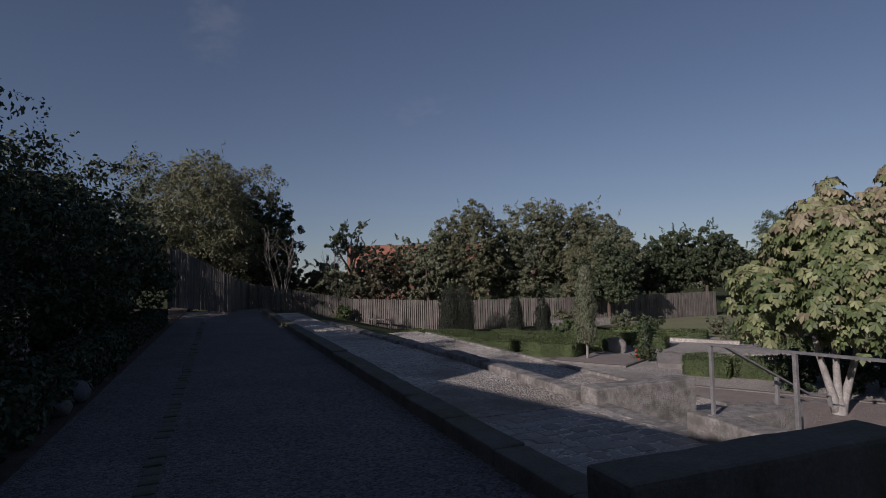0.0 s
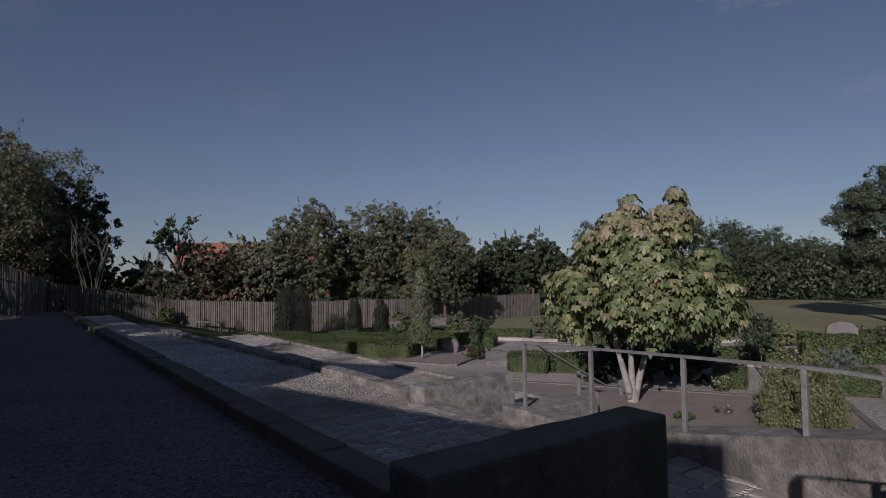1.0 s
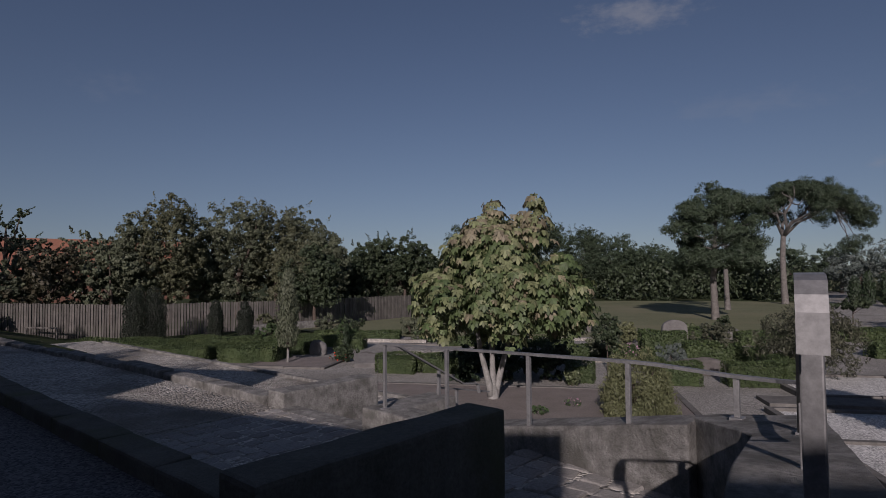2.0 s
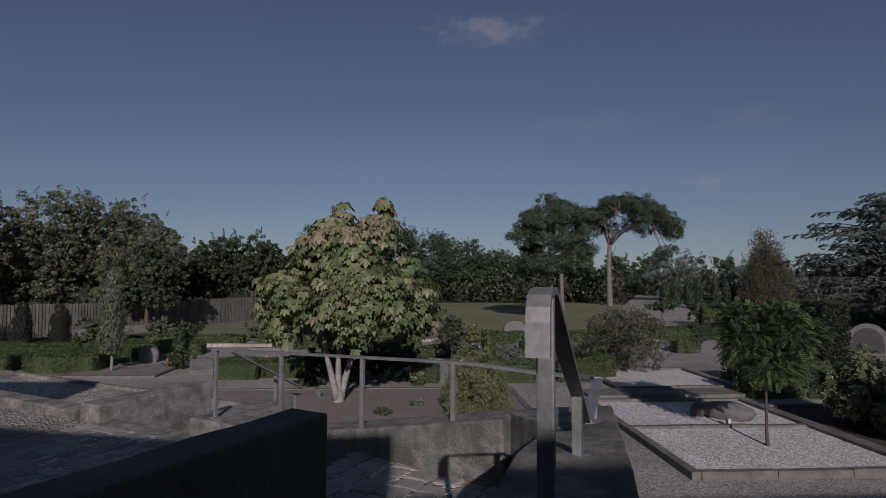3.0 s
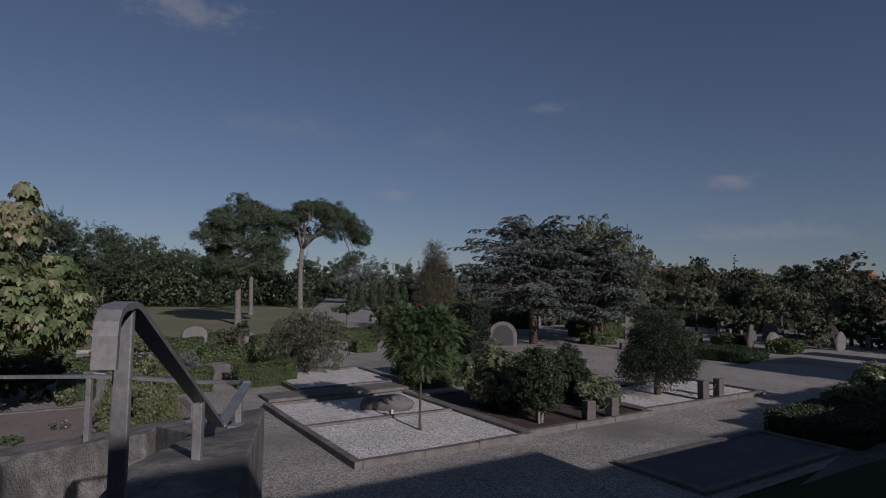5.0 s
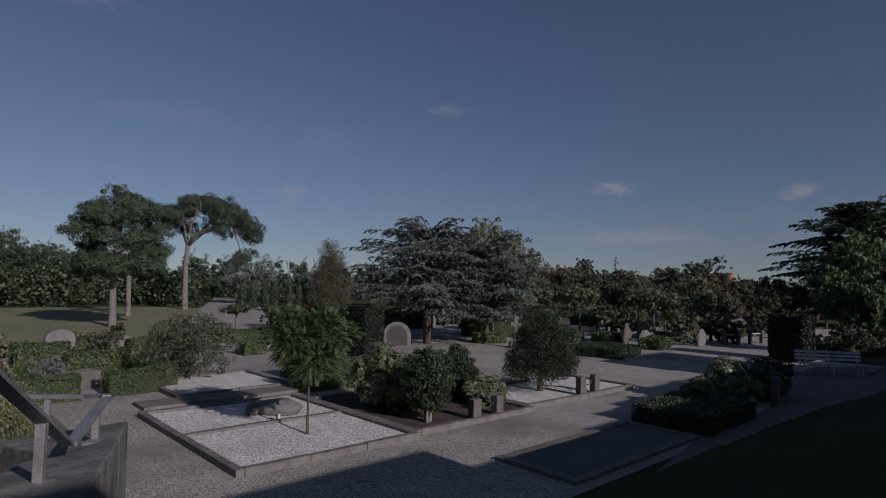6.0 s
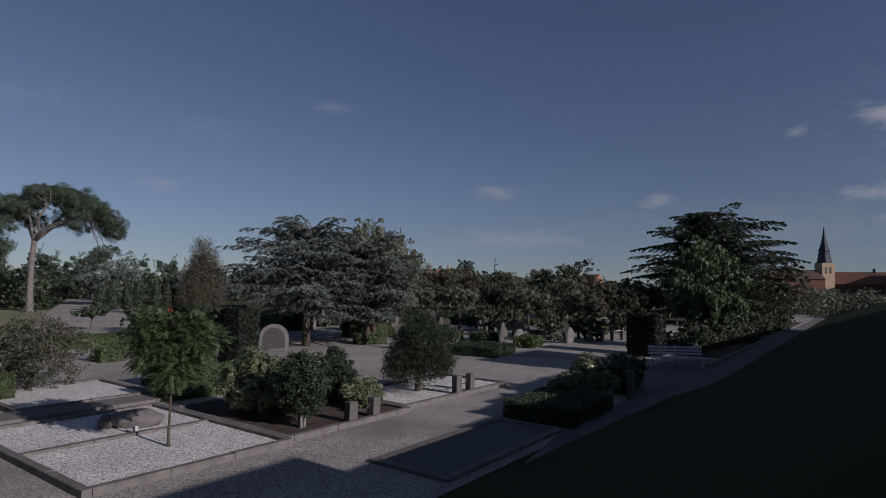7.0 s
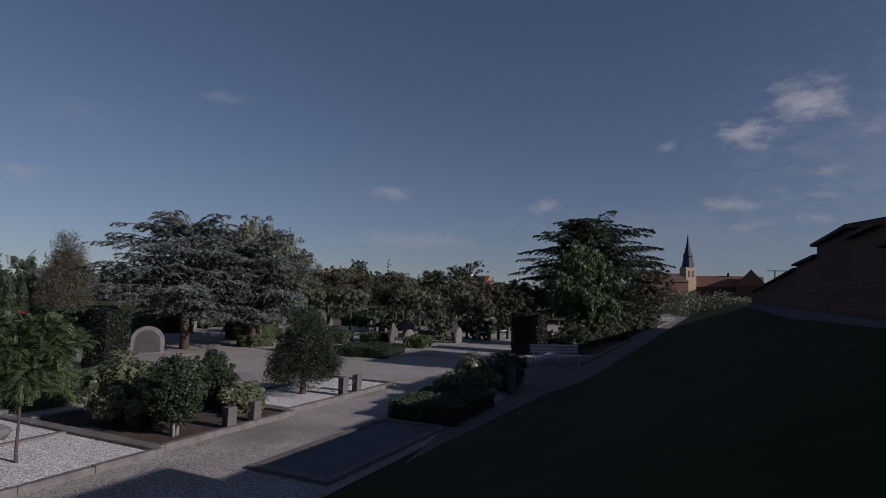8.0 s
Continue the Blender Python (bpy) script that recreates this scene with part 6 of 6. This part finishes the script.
# dark shrubs in the shade of the chestnut
for k, (x, y, w, h) in enumerate(((16.3, 2.5, 1.0, 0.75), (16.5, 1.5, 1.2, 0.9), (16.7, 0.4, 1.1, 0.8), (17.6, 1.0, 1.3, 1.05), (17.6, 2.4, 1.2, 0.95), (18.6, 0.2, 1.2, 0.9), (18.8, 2.0, 1.2, 0.9))):
    bush("garden_bush", at(x, y, 0.03), "dark evergreen bush behind the chestnut", "shrub", w, w, h, (L_YEW, L_DARK)[k % 2], 770 + k, leaves=2400, size=0.05, group="bushes behind the chestnut")
bush("pale_shrub", at(15.95, -0.25, 0.03), "small pale green shrub behind the chestnut", "shrub", 0.5, 0.5, 0.45, L_RHODO, 780, leaves=500, size=0.05)
# pale low kerbs between the left graves
for x, y, l in ((22.0, 9.2, 1.2), (23.6, 5.4, 1.4), (25.6, 2.6, 2.0), (24.0, -0.8, 1.4)):
    solo("grave_border", rough_block(-0.1, 0.1, -l / 2, l / 2, -0.05, 0.1, step=0.3, rough=0.006, bevel=0.015, seed=int(x * 9)), M_KERB, at(x, y, 0.03), "pale low stone border of a grave", "grave border", "grave borders")
for x, y, l in ((20.2, -0.6, 4.6), (23.2, -3.4, 4.2), (26.4, 0.4, 6.0), (21.2, 4.0, 3.6), (24.8, 7.2, 3.4)):
    solo("grave_border", rough_block(-0.14, 0.14, -l / 2, l / 2, -0.05, 0.13, step=0.4, rough=0.008, bevel=0.015, seed=int(x * 7)), M_STRIP, at(x, y, 0.03), "long pale stone border of a grave row", "grave border", "grave row borders")
lamp_root = thing("grave_lantern", at(11.4, -6.1, 0.13), "small white grave lantern on the kerb", "lantern")
part("body", box(-0.035, 0.035, -0.035, 0.035, 0, 0.08, 0.008), M_BENCH, lamp_root)
part("lid", box(-0.042, 0.042, -0.042, 0.042, 0.08, 0.1, 0.006), M_BENCH, lamp_root)
# wooden rail, crate and pale wall in front of the fence
wrail = thing("wooden_rail", at(23.75, 23.6, 0.0, 86), "pale wooden rail on two posts before the fence", "rail")
part("bar", box(-1.0, 1.0, -0.03, 0.03, 0.55, 0.62, 0.006), M_FENCE, wrail)
for x in (-0.9, 0.9):
    part("post", box(x - 0.035, x + 0.035, -0.03, 0.03, -0.1, 0.56, 0.004), M_FENCE, wrail)
crate = thing("wooden_crate", at(26.6, 16.6, 0.0, -40), "small brown wooden crate before the fence", "crate")
for k in range(4):
    part("slat", box(-0.3, 0.3, -0.31, -0.29, 0.02 + 0.2 * k, 0.19 + 0.2 * k, 0.004), M_FENCE, crate)
part("box_body", box(-0.3, 0.3, -0.285, 0.3, 0, 0.8, 0.01), M_FENCE, crate)
solo("garden_wall", rough_block(-2.2, 2.2, -0.12, 0.12, -0.1, 0.42, step=0.3, rough=0.01, bevel=0.02), M_CONCRETE, at(29.3, 14.4, 0, -30), "low pale garden wall before the fence", "wall")
# stones and pots of the shaded bed
for k, (n, s, w, h, mat) in enumerate(((-1.42, 9.4, 0.5, 0.3, M_SLAB), (-1.5, 8.6, 0.5, 0.22, M_REDGRANITE))):
    boulder(terr(n, s, 1.40, k * 40), 0.35, w, h, 60 + k, "small rough stone in the shaded bed", mat, "stone", "stones in the bed", "bed_stone")
# stone posts with rails far along the path
for a, b in (((12.9, -33.0), (12.6, -34.2)), ((12.6, -34.2), (12.4, -35.4)), ((12.4, -35.4), (12.2, -36.6))):
    solo("iron_rail", tube(bmesh.new(), [(*a, 0.6), (*b, 0.6)], 0.02, 5), M_WHITE, Matrix(), "thin pale iron rail between granite posts", "rail", "iron rails")
# narrow kerb along the far path at the foot of the bank
for k in range(30):
    solo("path_kerb", rough_block(-0.08, 0.08, 0, 1.97, -0.1, 0.14, step=0.5, rough=0.008, bevel=0.02, seed=k), M_KERB, at(5.15, -28.0 - 2.0 * k, 0.03), "weathered kerb stone along the far path", "kerb stone", "far path kerb stones")

for k, (x, y, lx, ly, h) in enumerate(((25.5, -16.5, 1.0, 3.0, 0.8), (28.0, -21.0, 1.2, 3.4, 0.9), (30.0, -25.0, 1.0, 3.0, 1.1), (20.6, -22.6, 0.7, 1.6, 0.5), (27.0, -14.5, 0.8, 2.4, 0.7), (31.0, -18.0, 1.2, 4.0, 1.2), (34.0, -22.0, 1.2, 4.0, 1.4))):
    hedge(at(x, y, 0.03, -20), lx, ly, h, 720 + k, "clipped hedge beneath the cedar", (L_YEW, L_BOX)[k % 2], 330, 0.05, "hedges beneath the cedar")
for k in range(26):
    x, y = 26 + rs.uniform(0, 14), -10 - rs.uniform(2, 26)
    if abs(y + 8.6 + (x - 27) * 0.47) > 4.2:
        bush("garden_bush", at(x, y, 0.03), "rounded dark bush among the middle graves", "shrub", rs.uniform(0.8, 1.8), rs.uniform(0.8, 1.8), rs.uniform(0.6, 1.5), (L_DARK, L_DECID, L_YEW)[k % 3], 740 + k, leaves=1500, size=0.08, group="bushes among the middle graves")


def stone_cross(m, h):
    """A stone cross on a stepped foot."""
    root = thing("stone_cross", m, "grey stone cross on a stepped foot", "headstone")
    part("foot", rough_block(-0.25, 0.25, -0.3, 0.3, -0.1, 0.28, step=0.2, rough=0.006, bevel=0.02), M_GRANITE, root)
    part("shaft", rough_block(-0.07, 0.07, -0.09, 0.09, 0.28, h, step=0.2, rough=0.004, bevel=0.012, seed=3), M_GRANITE, root)
    part("arm", rough_block(-0.065, 0.065, -0.27, 0.27, h * 0.7, h * 0.7 + 0.16, step=0.2, rough=0.004, bevel=0.012, seed=5), M_GRANITE, root)
    return root


stone_cross(at(18.3, -22.0, 0.03, -40), 1.5)
low_rail = thing("iron_railing", at(15.95, -15.4, 0.03, -45), "low black iron railing with square posts", "railing")
for x in (-0.45, 0.45):
    part("post", box(x - 0.05, x + 0.05, -0.05, 0.05, -0.1, 0.86, 0.008), M_DARKSTONE, low_rail)
part("bar", box(-0.42, 0.42, -0.02, 0.02, 0.72, 0.77, 0.004), M_DARKSTONE, low_rail)
